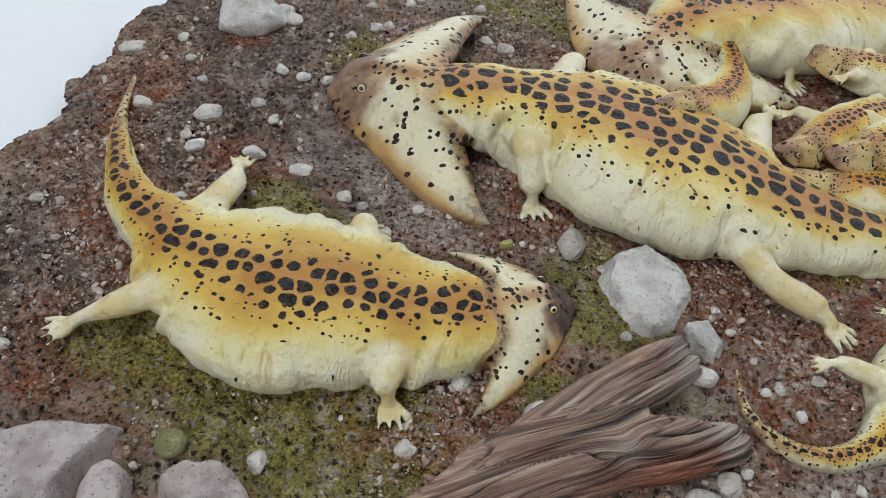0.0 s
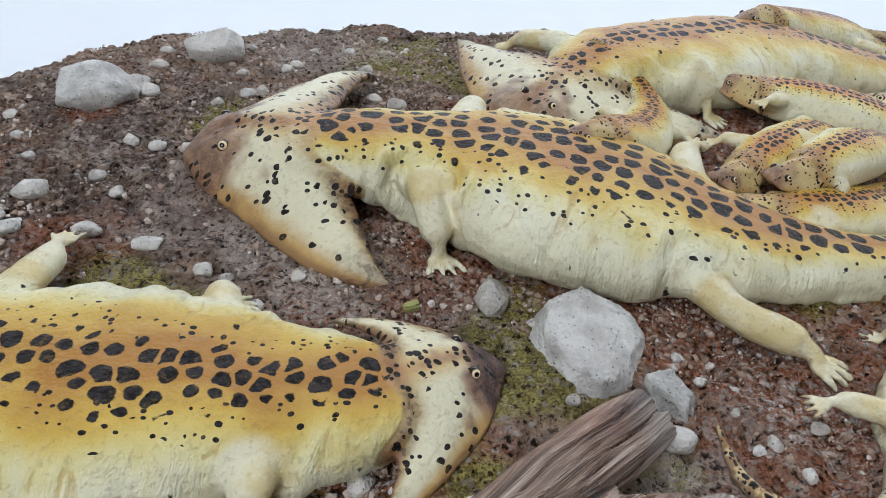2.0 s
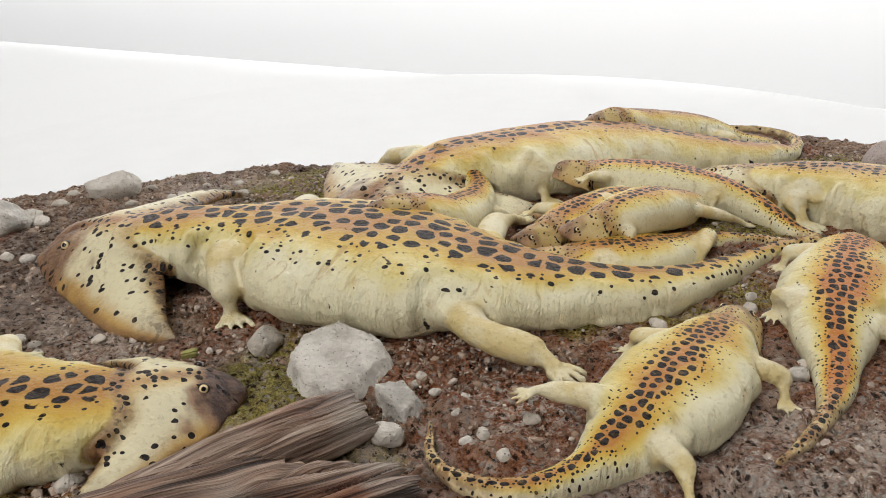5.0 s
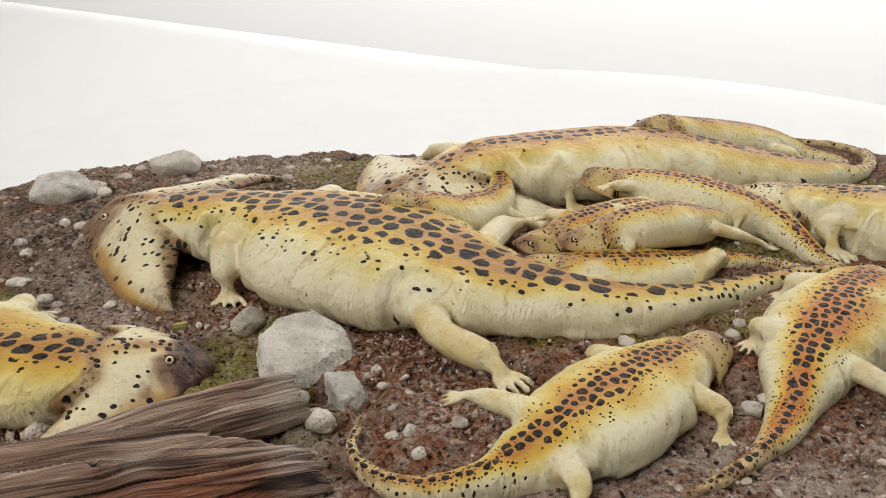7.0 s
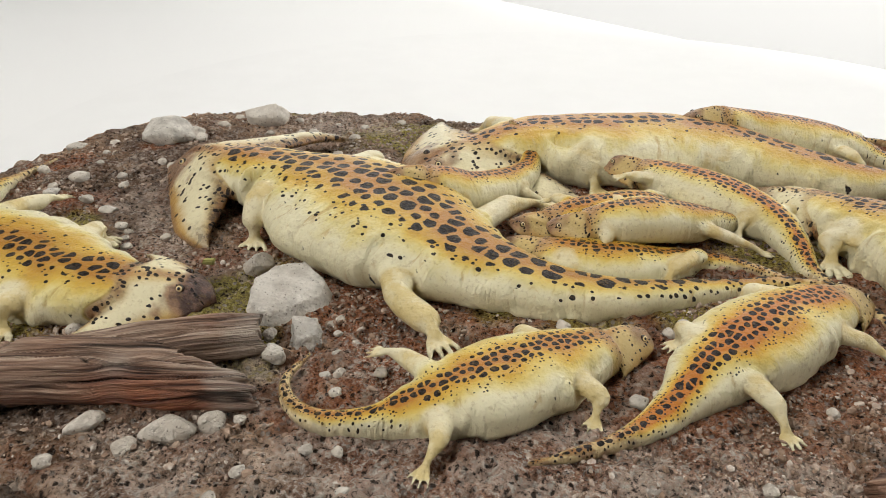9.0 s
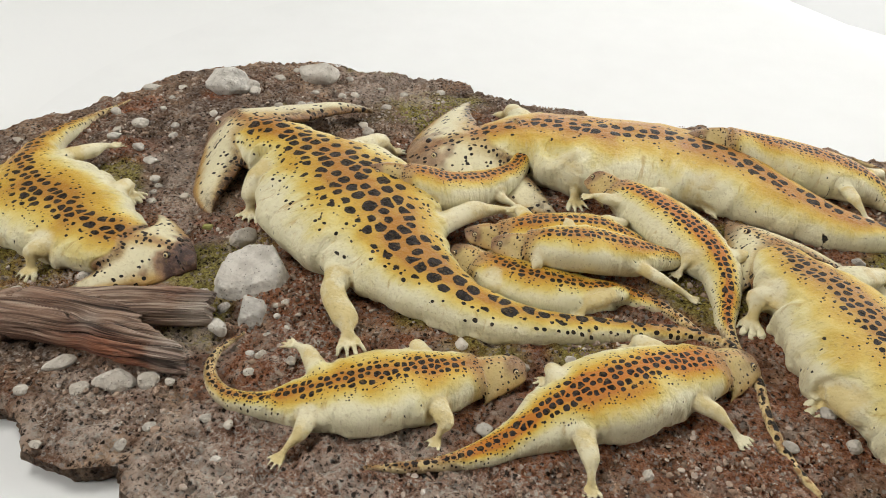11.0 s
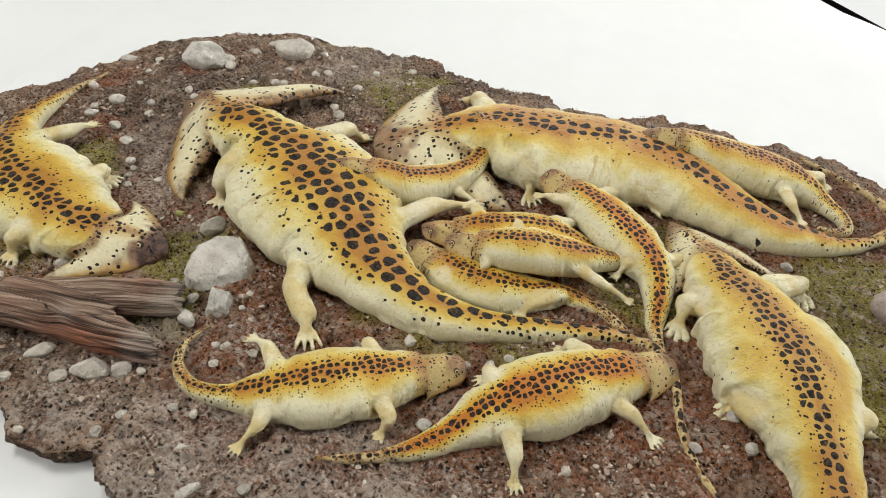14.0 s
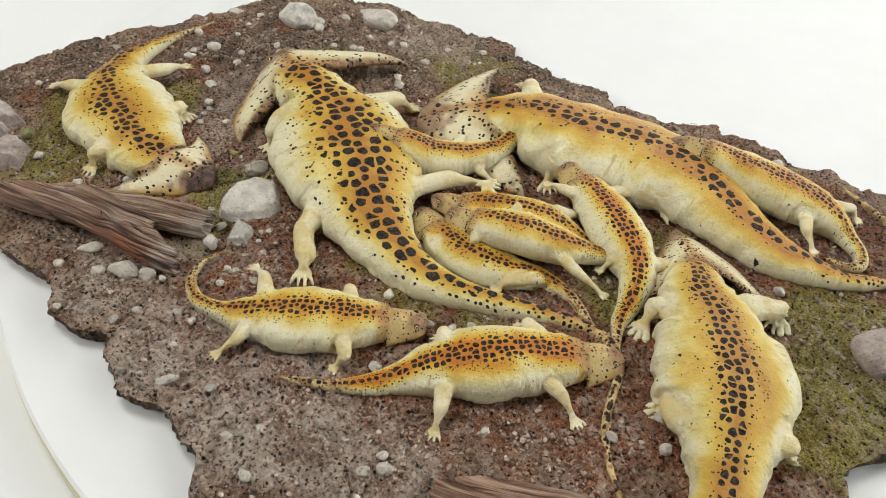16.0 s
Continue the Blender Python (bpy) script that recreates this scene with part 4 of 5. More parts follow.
# ---------------------------------------------------------------- soil base
RIM = [(-0.112, 0.090), (-0.112, 0.111), (-0.118, 0.139), (-0.110, 0.161), (-0.111, 0.176), (-0.097, 0.195), (-0.098, 0.205), (-0.102, 0.216), (-0.091, 0.236), (-0.094, 0.246), (-0.093, 0.260), (-0.080, 0.277),
       (-0.067, 0.294), (-0.045, 0.318), (-0.032, 0.333), (-0.005, 0.337), (0.032, 0.350), (0.065, 0.362), (0.076, 0.349), (0.098, 0.356), (0.108, 0.349), (0.141, 0.362), (0.150, 0.353), (0.176, 0.360), (0.185, 0.359), (0.207, 0.382), (0.216, 0.378),
       (0.245, 0.391), (0.258, 0.380), (0.275, 0.396), (0.288, 0.392), (0.305, 0.396), (0.335, 0.385), (0.362, 0.366), (0.384, 0.335), (0.392, 0.290), (0.388, 0.252), (0.371, 0.234), (0.364, 0.214), (0.372, 0.203), (0.388, 0.185),
       (0.388, 0.150), (0.376, 0.118), (0.350, 0.092), (0.310, 0.072), (0.262, 0.052), (0.232, 0.036), (0.211, 0.033), (0.198, 0.044), (0.190, 0.042), (0.176, 0.045), (0.165, 0.041), (0.156, 0.035), (0.144, 0.039),
       (0.132, 0.041), (0.125, 0.046), (0.112, 0.036), (0.096, 0.033), (0.089, 0.038), (0.075, 0.040), (0.061, 0.035), (0.043, 0.032), (0.015, 0.028), (-0.020, 0.030), (-0.055, 0.040), (-0.085, 0.054), (-0.105, 0.070)]
TABLE_Z = -0.010


def patch(x, y, spots):
    """Soft round patches, each x, y, radius."""
    total = np.zeros(len(x))
    for px, py, r in spots:
        total = np.maximum(total, smooth(np.hypot(x - px, y - py) + r * 0.5 * fractal(x, y, 0.02, 21, 3), r * 1.15, r * 0.45))
    return total


def soil_base():
    rim = np.array(RIM + RIM[:1])
    dense = np.vstack([np.linspace(a, b, 14, endpoint=False) for a, b in zip(rim[:-1], rim[1:])])
    nudge = 0.0016 * fractal(dense[:, 0], dense[:, 1], 0.012, 31, 3)
    middle = dense.mean(0)
    out = dense - middle
    dense = dense + out / np.linalg.norm(out, axis=1)[:, None] * nudge[:, None]
    step = 0.00074
    xs, ys = np.arange(-0.125, 0.40, step), np.arange(0.02, 0.40, step)
    gx, gy = np.meshgrid(xs, ys)
    px, py = gx.ravel(), gy.ravel()
    inside = np.zeros(len(px), bool)
    for a, b in zip(dense, np.roll(dense, -1, axis=0)):
        cross = (a[1] > py) != (b[1] > py)
        at = (b[0] - a[0]) * (py - a[1]) / (b[1] - a[1] + 1e-15) + a[0]
        inside ^= cross & (px < at)
    nx = len(xs)
    inside = inside.reshape(gx.shape)
    cells = inside[:-1, :-1] & inside[1:, :-1] & inside[:-1, 1:] & inside[1:, 1:]
    rows, cols = np.nonzero(cells)
    quads = np.stack([rows * nx + cols, rows * nx + cols + 1, (rows + 1) * nx + cols + 1, (rows + 1) * nx + cols], 1)
    used = np.unique(quads)
    remap = -np.ones(len(px), int)
    remap[used] = np.arange(len(used))
    quads = remap[quads]
    flat = np.stack([px[used], py[used]], 1)
    # the border follows the broken outline
    pairs = np.vstack([quads[:, [0, 1]], quads[:, [1, 2]], quads[:, [2, 3]], quads[:, [3, 0]]])
    _, which, times = np.unique(np.sort(pairs, axis=1), axis=0, return_index=True, return_counts=True)
    edges = [tuple(e) for e in pairs[which[times == 1]]]
    border = np.unique(pairs[which[times == 1]])
    line = np.vstack([np.linspace(a, b, 4, endpoint=False) for a, b in zip(dense, np.roll(dense, -1, axis=0))])
    i, gap = nearest(flat[border], line)
    ok = gap < 0.004
    flat[border[ok]] = line[i[ok]]
    x, y = flat[:, 0], flat[:, 1]
    edge_d = np.full(len(x), 1.0)
    for k in range(0, len(x), 6000):
        edge_d[k:k + 6000] = np.sqrt(((flat[k:k + 6000, None, :] - dense[None, ::2, :]) ** 2).sum(2)).min(1)
    crumbs = fractal(x, y, 0.0042, 83, 3)
    clods = np.abs(value_noise(x + 0.3 * y, y, 0.0031, 87)) + 0.6 * np.abs(value_noise(x - 0.4 * y, y, 0.0017, 88))
    rocky = smooth(fractal(x, y, 0.03, 89, 2), -0.5, 0.6)
    z = ground_z(x, y) - 0.0008 * smooth(edge_d, 0.006, 0.0) + 0.0008 * crumbs - 0.0011 * smooth(crumbs, -0.45, -0.9) + (0.0004 + 0.0007 * rocky) * (clods - 0.5)
    verts = [(a, b, c) for a, b, c in zip(x, y, z)]
    # crumbling side, ring by ring, with upright ribs
    ring, side_verts, side_faces = {}, [], []
    levels = [(0.0, 0.0), (-0.0016, -0.0006), (-0.0034, 0.0006), (-0.0058, -0.0008), (TABLE_Z + 0.0005, -0.0022)]
    for a in border:
        ox, oy = x[a] - middle[0], y[a] - middle[1]
        length = math.hypot(ox, oy)
        ring[a] = []
        rib = float(value_noise(x[a], y[a], 0.0016, 4)) + 0.7 * float(value_noise(x[a], y[a], 0.0045, 5))
        for depth, shift in levels:
            rough = 0.0 if depth == 0 else shift + 0.0009 * rib + 0.0007 * float(value_noise(x[a] * 3, y[a] * 3 + depth * 9, 0.004, 4))
            ring[a].append(len(side_verts))
            low = z[a] if depth == 0 else min(z[a] - 0.0003, depth) if depth > TABLE_Z + 0.001 else depth
            side_verts.append((x[a] + ox / length * rough, y[a] + oy / length * rough, low))
    for a, b in edges:
        for k in range(len(levels) - 1):
            side_faces.append((ring[b][k], ring[a][k], ring[a][k + 1], ring[b][k + 1]))
    base = tagged(new("soil_base"), "brown painted soil base with moss, gravel and broken rim", "diorama base")
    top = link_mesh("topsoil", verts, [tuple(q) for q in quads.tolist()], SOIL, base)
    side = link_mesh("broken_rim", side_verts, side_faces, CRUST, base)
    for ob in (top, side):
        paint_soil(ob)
    return base


def paint_soil(ob):
    """Where moss, rust, pale grit and dust lie on the soil."""
    v = np.empty(len(ob.data.vertices) * 3)
    ob.data.vertices.foreach_get("co", v)
    v = v.reshape(-1, 3)
    x, y = v[:, 0], v[:, 1]
    put_attr(ob.data, "moss", patch(x, y, [(0.0, 0.083, 0.034), (-0.042, 0.10, 0.026), (-0.02, 0.088, 0.026), (0.082, 0.128, 0.022), (-0.012, 0.158, 0.018), (0.072, 0.300, 0.034), (0.085, 0.118, 0.018), (0.078, 0.141, 0.017), (0.068, 0.098, 0.012), (0.165, 0.148, 0.014), (-0.005, 0.345, 0.02), (0.098, 0.104, 0.012), (0.190, 0.147, 0.02), (0.222, 0.163, 0.018), (0.205, 0.150, 0.015), (0.345, 0.235, 0.035), (0.33, 0.285, 0.03), (0.255, 0.265, 0.022), (0.005, 0.25, 0.014), (0.25, 0.225, 0.02)]))
    prints = np.vstack(FOOTPRINT)
    near = np.full(len(x), 1.0)
    for px, py, r in prints:
        near = np.minimum(near, np.hypot(x - px, y - py) - r)
    wash = smooth(near + 0.008 * fractal(x, y, 0.014, 61, 3), 0.015, 0.001)
    put_attr(ob.data, "rust", np.maximum(wash, patch(x, y, [(0.072, 0.172, 0.018), (0.128, 0.130, 0.022), (0.150, 0.112, 0.02), (0.030, 0.098, 0.016), (-0.06, 0.103, 0.012), (0.140, 0.095, 0.018), (0.185, 0.093, 0.022), (0.262, 0.135, 0.022), (0.31, 0.315, 0.02), (-0.075, 0.215, 0.02), (0.290, 0.185, 0.016), (0.24, 0.19, 0.015), (0.03, 0.15, 0.012), (0.055, 0.155, 0.013), (0.115, 0.135, 0.022), (-0.045, 0.252, 0.013), (0.165, 0.12, 0.02), (0.235, 0.105, 0.025), (0.20, 0.10, 0.02), (0.16, 0.085, 0.025), (0.275, 0.155, 0.02), (0.08, 0.16, 0.014)])))
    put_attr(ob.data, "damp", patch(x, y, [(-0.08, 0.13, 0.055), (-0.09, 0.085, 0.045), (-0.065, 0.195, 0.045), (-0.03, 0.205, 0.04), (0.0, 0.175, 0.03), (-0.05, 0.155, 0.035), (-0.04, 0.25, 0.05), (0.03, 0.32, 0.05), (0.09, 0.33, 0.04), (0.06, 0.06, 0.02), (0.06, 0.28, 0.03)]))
    put_attr(ob.data, "grey", patch(x, y, [(0.03, 0.17, 0.03), (0.01, 0.19, 0.03), (0.2, 0.075, 0.055), (0.15, 0.055, 0.04), (0.25, 0.085, 0.035), (0.10, 0.05, 0.025), (0.11, 0.09, 0.015), (0.19, 0.13, 0.02), (0.02, 0.32, 0.04)]))
    put_attr(ob.data, "dust", 0.28 + 0.72 * patch(x, y, [(0.03, 0.16, 0.022), (0.05, 0.165, 0.015), (0.205, 0.072, 0.038), (0.15, 0.060, 0.028), (0.25, 0.075, 0.025), (0.105, 0.05, 0.02), (0.14, 0.11, 0.015), (0.035, 0.10, 0.012), (0.23, 0.10, 0.02)]))


soil_base()


# ---------------------------------------------------------------- stones
def stone_data(name, material, seed, detail=3, rough=0.28, facets=0):
    """A unit stone: a ball, dented and cut."""
    rnd = random.Random(seed)
    bm = bmesh.new()
    bmesh.ops.create_icosphere(bm, subdivisions=detail, radius=1)
    cuts = [(Vector((rnd.uniform(-1, 1), rnd.uniform(-1, 1), rnd.uniform(-0.4, 1))).normalized(), rnd.uniform(0.62, 0.9)) for _ in range(facets)]
    off = Vector((rnd.uniform(0, 50), rnd.uniform(0, 50), rnd.uniform(0, 50)))
    for v in bm.verts:
        d = v.co.normalized()
        r = 1 + rough * noise.noise(d * 0.9 + off) + rough * 0.35 * noise.noise(d * 2.6 + off) + rough * 0.12 * noise.noise(d * 7 + off)
        for axis, far in cuts:
            c = d.dot(axis)
            if c > 0.05:
                r = min(r, far / c + 0.04 * noise.noise(d * 5 + off))
        v.co = d * r
    data = bpy.data.meshes.new(name)
    bm.to_mesh(data)
    bm.free()
    data.materials.append(material)
    data.polygons.foreach_set("use_smooth", [True] * len(data.polygons))
    return data


def stone(data, name, label, x, y, sx, sy, sz, turn=0.0, sink=0.35, group="", category="stone"):
    ob = new(name, data)
    z = float(ground_z(np.array([x]), np.array([y]))[0])
    ob.matrix_world = pose(x, y, z + sz * (1 - 2 * sink) if sink < 0.5 else z, 0, 0, turn) @ Matrix.Diagonal((sx, sy, sz, 1))
    return tagged(ob, label, category, group)


def hewn(name, label, top, foot, seed, material):
    """An angular rock between a top outline (x, y, z) and a wider foot outline."""
    bm = bmesh.new()
    for x, y, z in top:
        bm.verts.new((x, y, z))
    for x, y in foot:
        bm.verts.new((x, y, -0.004))
    bmesh.ops.convex_hull(bm, input=bm.verts)
    bm.verts.index_update()
    used = [v for v in bm.verts if v.link_faces]
    index = {v: k for k, v in enumerate(used)}
    store = ([np.array(v.co) for v in used], [tuple(index[v] for v in f.verts) for f in bm.faces])
    bm.free()
    v, faces = melded(store, 0.0006, 6)
    off = Vector((seed * 3.7, seed * 1.3, 0))
    centre = v.mean(0)
    for k in range(len(v)):
        q = Vector(v[k])
        push = 0.0011 * noise.noise(q * 110 + off) + 0.0005 * noise.noise(q * 330 + off) + 0.00025 * noise.noise(q * 900 + off)
        v[k] += (v[k] - centre) / np.linalg.norm(v[k] - centre) * push
    return tagged(link_mesh(name, v, faces, material), label, "stone")


hewn("boulder", "flat-topped pale grey boulder beside the largest figure", [(0.087, 0.143, 0.008), (0.096, 0.147, 0.009), (0.106, 0.142, 0.0065), (0.109, 0.134, 0.0055), (0.101, 0.123, 0.005), (0.094, 0.119, 0.005), (0.088, 0.123, 0.006), (0.084, 0.135, 0.0075)],
     [(0.083, 0.146), (0.098, 0.151), (0.110, 0.142), (0.112, 0.133), (0.103, 0.119), (0.094, 0.115), (0.086, 0.120), (0.080, 0.135)], 3, ROCK)
hewn("stone", "angular grey stone beside the boulder", [(0.105, 0.121, 0.0045), (0.112, 0.124, 0.004), (0.116, 0.117, 0.0025), (0.111, 0.111, 0.003)],
     [(0.104, 0.122), (0.113, 0.126), (0.118, 0.117), (0.112, 0.1095), (0.106, 0.114)], 5, ROCK)
stone(stone_data("boulder", ROCK, 8, 4, 0.26, 7), "boulder", "rough pale grey boulder at the rim", -0.045, 0.263, 0.0145, 0.0105, 0.0080, 30, 0.32)
stone(stone_data("boulder", ROCK, 12, 4, 0.24, 6), "boulder", "rounded pale grey boulder at the rim", -0.009, 0.304, 0.0125, 0.0095, 0.0080, 40, 0.25)
stone(stone_data("boulder", PINK, 15, 4, 0.15, 4), "boulder", "large round rosy-grey boulder on mossy soil", 0.352, 0.276, 0.0135, 0.0125, 0.010, 10, 0.3)
hewn("rock", "broad rosy-grey slab of rock at the edge", [(-0.071, 0.072, 0.007), (-0.058, 0.0765, 0.007), (-0.044, 0.078, 0.005), (-0.048, 0.069, 0.008), (-0.052, 0.060, 0.009), (-0.070, 0.056, 0.009)],
     [(-0.076, 0.074), (-0.058, 0.080), (-0.041, 0.081), (-0.045, 0.068), (-0.050, 0.055), (-0.075, 0.052)], 7, PINK)
hewn("rock", "rosy-grey slab of rock on mossy soil", [(-0.029, 0.066, 0.006), (-0.025, 0.0695, 0.006), (-0.018, 0.0705, 0.006), (-0.011, 0.063, 0.005), (-0.012, 0.055, 0.008), (-0.026, 0.054, 0.008)],
     [(-0.032, 0.067), (-0.027, 0.0725), (-0.017, 0.0735), (-0.008, 0.063), (-0.009, 0.051), (-0.029, 0.050)], 9, PINK)
hewn("rock", "small reddish rock wedged between two slabs", [(-0.0455, 0.066, 0.005), (-0.0425, 0.0695, 0.006), (-0.039, 0.067, 0.006), (-0.037, 0.059, 0.006), (-0.045, 0.058, 0.006)],
     [(-0.0475, 0.066), (-0.042, 0.0725), (-0.037, 0.068), (-0.0345, 0.056), (-0.047, 0.055)], 11, PINK)
chip_bm = bmesh.new()
for q in ((0.052, 0.151), (0.056, 0.1525), (0.0565, 0.1495), (0.0522, 0.1485)):
    for z in (-0.001, 0.0012):
        chip_bm.verts.new((*q, z))
bmesh.ops.convex_hull(chip_bm, input=chip_bm.verts)
bmesh.ops.bevel(chip_bm, geom=list(chip_bm.edges), offset=0.0004, segments=2, affect="EDGES")
chip_data = bpy.data.meshes.new("wood_chip")
chip_bm.to_mesh(chip_data)
chip_bm.free()
chip_data.materials.append(plain_material("chip_green", (0.42, 0.40, 0.13), 0.6, 400.0, 0.4))
tagged(new("wood_chip", chip_data), "small yellow-green wood chip on soil", "wood chip")
SMALL = [stone_data("stone", ROCK, 40 + k, 3, 0.25, 5) for k in range(4)]
ROUND = [stone_data("pebble", PEBBLE, 60 + k, 3, 0.24, 5) for k in range(6)]
for x, y, a, b, c, turn, label in (
        (0.0745, 0.151, 0.0063, 0.005, 0.0045, 50, "rounded grey stone under a figure's hand"),
        (0.107, 0.105, 0.0042, 0.0036, 0.003, 0, "pale grey stone on brown soil"), (0.097, 0.0665, 0.0070, 0.0048, 0.0038, 35, "pale grey stone beside the driftwood"),
        (0.106, 0.073, 0.0042, 0.0035, 0.003, 30, "pale grey stone beside the driftwood"), (-0.048, 0.201, 0.0056, 0.0036, 0.0028, 15, "flat grey stone on gravel"),
        (-0.049, 0.184, 0.0043, 0.0028, 0.002, 40, "flat grey stone on gravel"), (-0.030, 0.183, 0.0045, 0.0027, 0.0022, -10, "flat grey stone on gravel"),
        (-0.013, 0.177, 0.0048, 0.003, 0.002, 5, "flat grey stone on gravel"), (-0.0712, 0.2035, 0.0036, 0.003, 0.0022, 0, "grey stone by a tail tip"), (-0.032, 0.270, 0.0055, 0.0048, 0.004, 0, "grey stone beside a rim boulder"),
        (0.075, 0.062, 0.0062, 0.003, 0.0025, 60, "long grey stone near the driftwood"), (0.302, 0.280, 0.0030, 0.0026, 0.0022, 0, "pale stone beside a tail"), (-0.085, 0.240, 0.0062, 0.0032, 0.0025, 30, "flat grey stone near the rim"),
        (0.305, 0.181, 0.0033, 0.0028, 0.002, 30, "pale stone on brown soil"), (0.213, 0.1155, 0.0031, 0.0026, 0.0022, 10, "pale stone between two figures"), (0.163, 0.051, 0.0048, 0.0022, 0.0018, 75, "long pale stone near the rim"),
        (0.058, 0.089, 0.0045, 0.0035, 0.0045, 20, "pale stone leaning on the driftwood")):
    stone((ROUND[int(abs(x) * 1000) % 6] if "driftwood" in label or "rounded" in label else SMALL[int(abs(x) * 1000) % 4]), "stone", label, x, y, a, b, c, turn, 0.3, "stones on the soil")
for x, y, r, turn in ((-0.033, 0.211, 0.0026, 10), (-0.053, 0.189, 0.0024, 40), (0.002, 0.166, 0.0030, 60), (0.039, 0.099, 0.0034, 20), (0.025, 0.078, 0.0030, 80), (-0.010, 0.073, 0.0030, 50), (-0.019, 0.230, 0.0030, 0), (-0.010, 0.229, 0.0026, 30),
        (0.008, 0.163, 0.0022, 0), (0.0105, 0.158, 0.0020, 20), (0.016, 0.152, 0.0024, 10), (-0.004, 0.152, 0.0022, 0), (0.060, 0.262, 0.0036, 0), (0.052, 0.268, 0.0032, 0), (0.006, 0.270, 0.0028, 10), (0.020, 0.290, 0.0030, 60),
        (0.125, 0.102, 0.0024, 0), (0.132, 0.094, 0.0028, 20), (0.087, 0.117, 0.002, 0), (0.115, 0.127, 0.0022, 10), (0.127, 0.119, 0.0022, 0), (0.223, 0.160, 0.0022, 0), (0.219, 0.152, 0.0026, 40), (0.218, 0.121, 0.0024, 60),
        (0.206, 0.066, 0.0022, 0), (0.245, 0.092, 0.0024, 20), (0.297, 0.160, 0.0026, 10), (0.134, 0.072, 0.0028, 20), (0.142, 0.074, 0.0024, 60), (0.149, 0.062, 0.0024, 15), (0.122, 0.060, 0.0030, 30), (0.090, 0.058, 0.0032, 40), (0.112, 0.077, 0.0026, 0), (0.255, 0.197, 0.0022, 20),
        (0.099, 0.036, 0.002, 0), (0.075, 0.047, 0.0026, 20), (0.245, 0.083, 0.0028, 30), (0.218, 0.051, 0.0026, 0), (0.250, 0.089, 0.0034, 10), (0.263, 0.127, 0.0022, 40), (0.314, 0.170, 0.0030, 30), (0.309, 0.191, 0.0024, 0), (0.211, 0.147, 0.0024, 0), (0.187, 0.145, 0.0030, 60),
        (0.026, 0.163, 0.0024, 20), (-0.048, 0.159, 0.0024, 0), (-0.028, 0.234, 0.0030, 70), (-0.080, 0.102, 0.0026, 0), (0.252, 0.372, 0.0045, 30), (0.004, 0.205, 0.002, 0), (-0.026, 0.203, 0.0026, 30), (0.050, 0.292, 0.0032, 10), (0.011, 0.271, 0.003, 30), (0.023, 0.298, 0.003, 0), (0.003, 0.286, 0.0022, 10),
        (-0.004, 0.261, 0.0026, 20), (-0.027, 0.305, 0.0030, 0), (-0.028, 0.290, 0.0034, 10), (-0.028, 0.268, 0.0040, 0), (0.084, 0.143, 0.0020, 0), (0.117, 0.130, 0.0024, 20), (0.120, 0.122, 0.0022, 0), (0.124, 0.112, 0.0020, 10), (0.129, 0.103, 0.0030, 30), (0.141, 0.106, 0.0028, 0), (0.100, 0.114, 0.0026, 50),
        (-0.062, 0.235, 0.0022, 0), (-0.068, 0.248, 0.0026, 40), (-0.055, 0.222, 0.0020, 0), (0.045, 0.318, 0.0026, 0), (0.060, 0.335, 0.0028, 30), (-0.09, 0.155, 0.0022, 0), (0.030, 0.315, 0.0022, 0), (0.004, 0.318, 0.0028, 0), (0.20, 0.055, 0.0022, 0), (0.178, 0.062, 0.0024, 30), (0.12, 0.05, 0.0022, 60)):
    k = int(abs(x * y) * 1e5) % 6
    r *= 0.68 if 0.108 < x < 0.15 and 0.05 < y < 0.135 else 0.9
    stone(ROUND[k], "pebble", "small smooth pale pebble pressed into the soil", x, y, r * 1.15, r * 0.9, r * 0.7, turn * 2, 0.3, "pale pebbles", "pebble")
stone(stone_data("pebble", stone_material("yellow_pebble", (0.34, 0.32, 0.14), (0.24, 0.23, 0.09), (0.34, 0.33, 0.16)), 71, 3, 0.06), "pebble", "smooth yellow-green pebble between rosy slabs", -0.0305, 0.076, 0.0038, 0.0036, 0.0032, 0, 0.25, "pale pebbles", "pebble")


def inside_rim(x, y, margin=0.006):
    hit, n = False, len(RIM)
    for k in range(n):
        (ax, ay), (bx, by) = RIM[k], RIM[(k + 1) % n]
        if (ay > y) != (by > y) and x < (bx - ax) * (y - ay) / (by - ay) + ax:
            hit = not hit
        if math.hypot(ax - x, ay - y) < margin:
            return False
    return hit


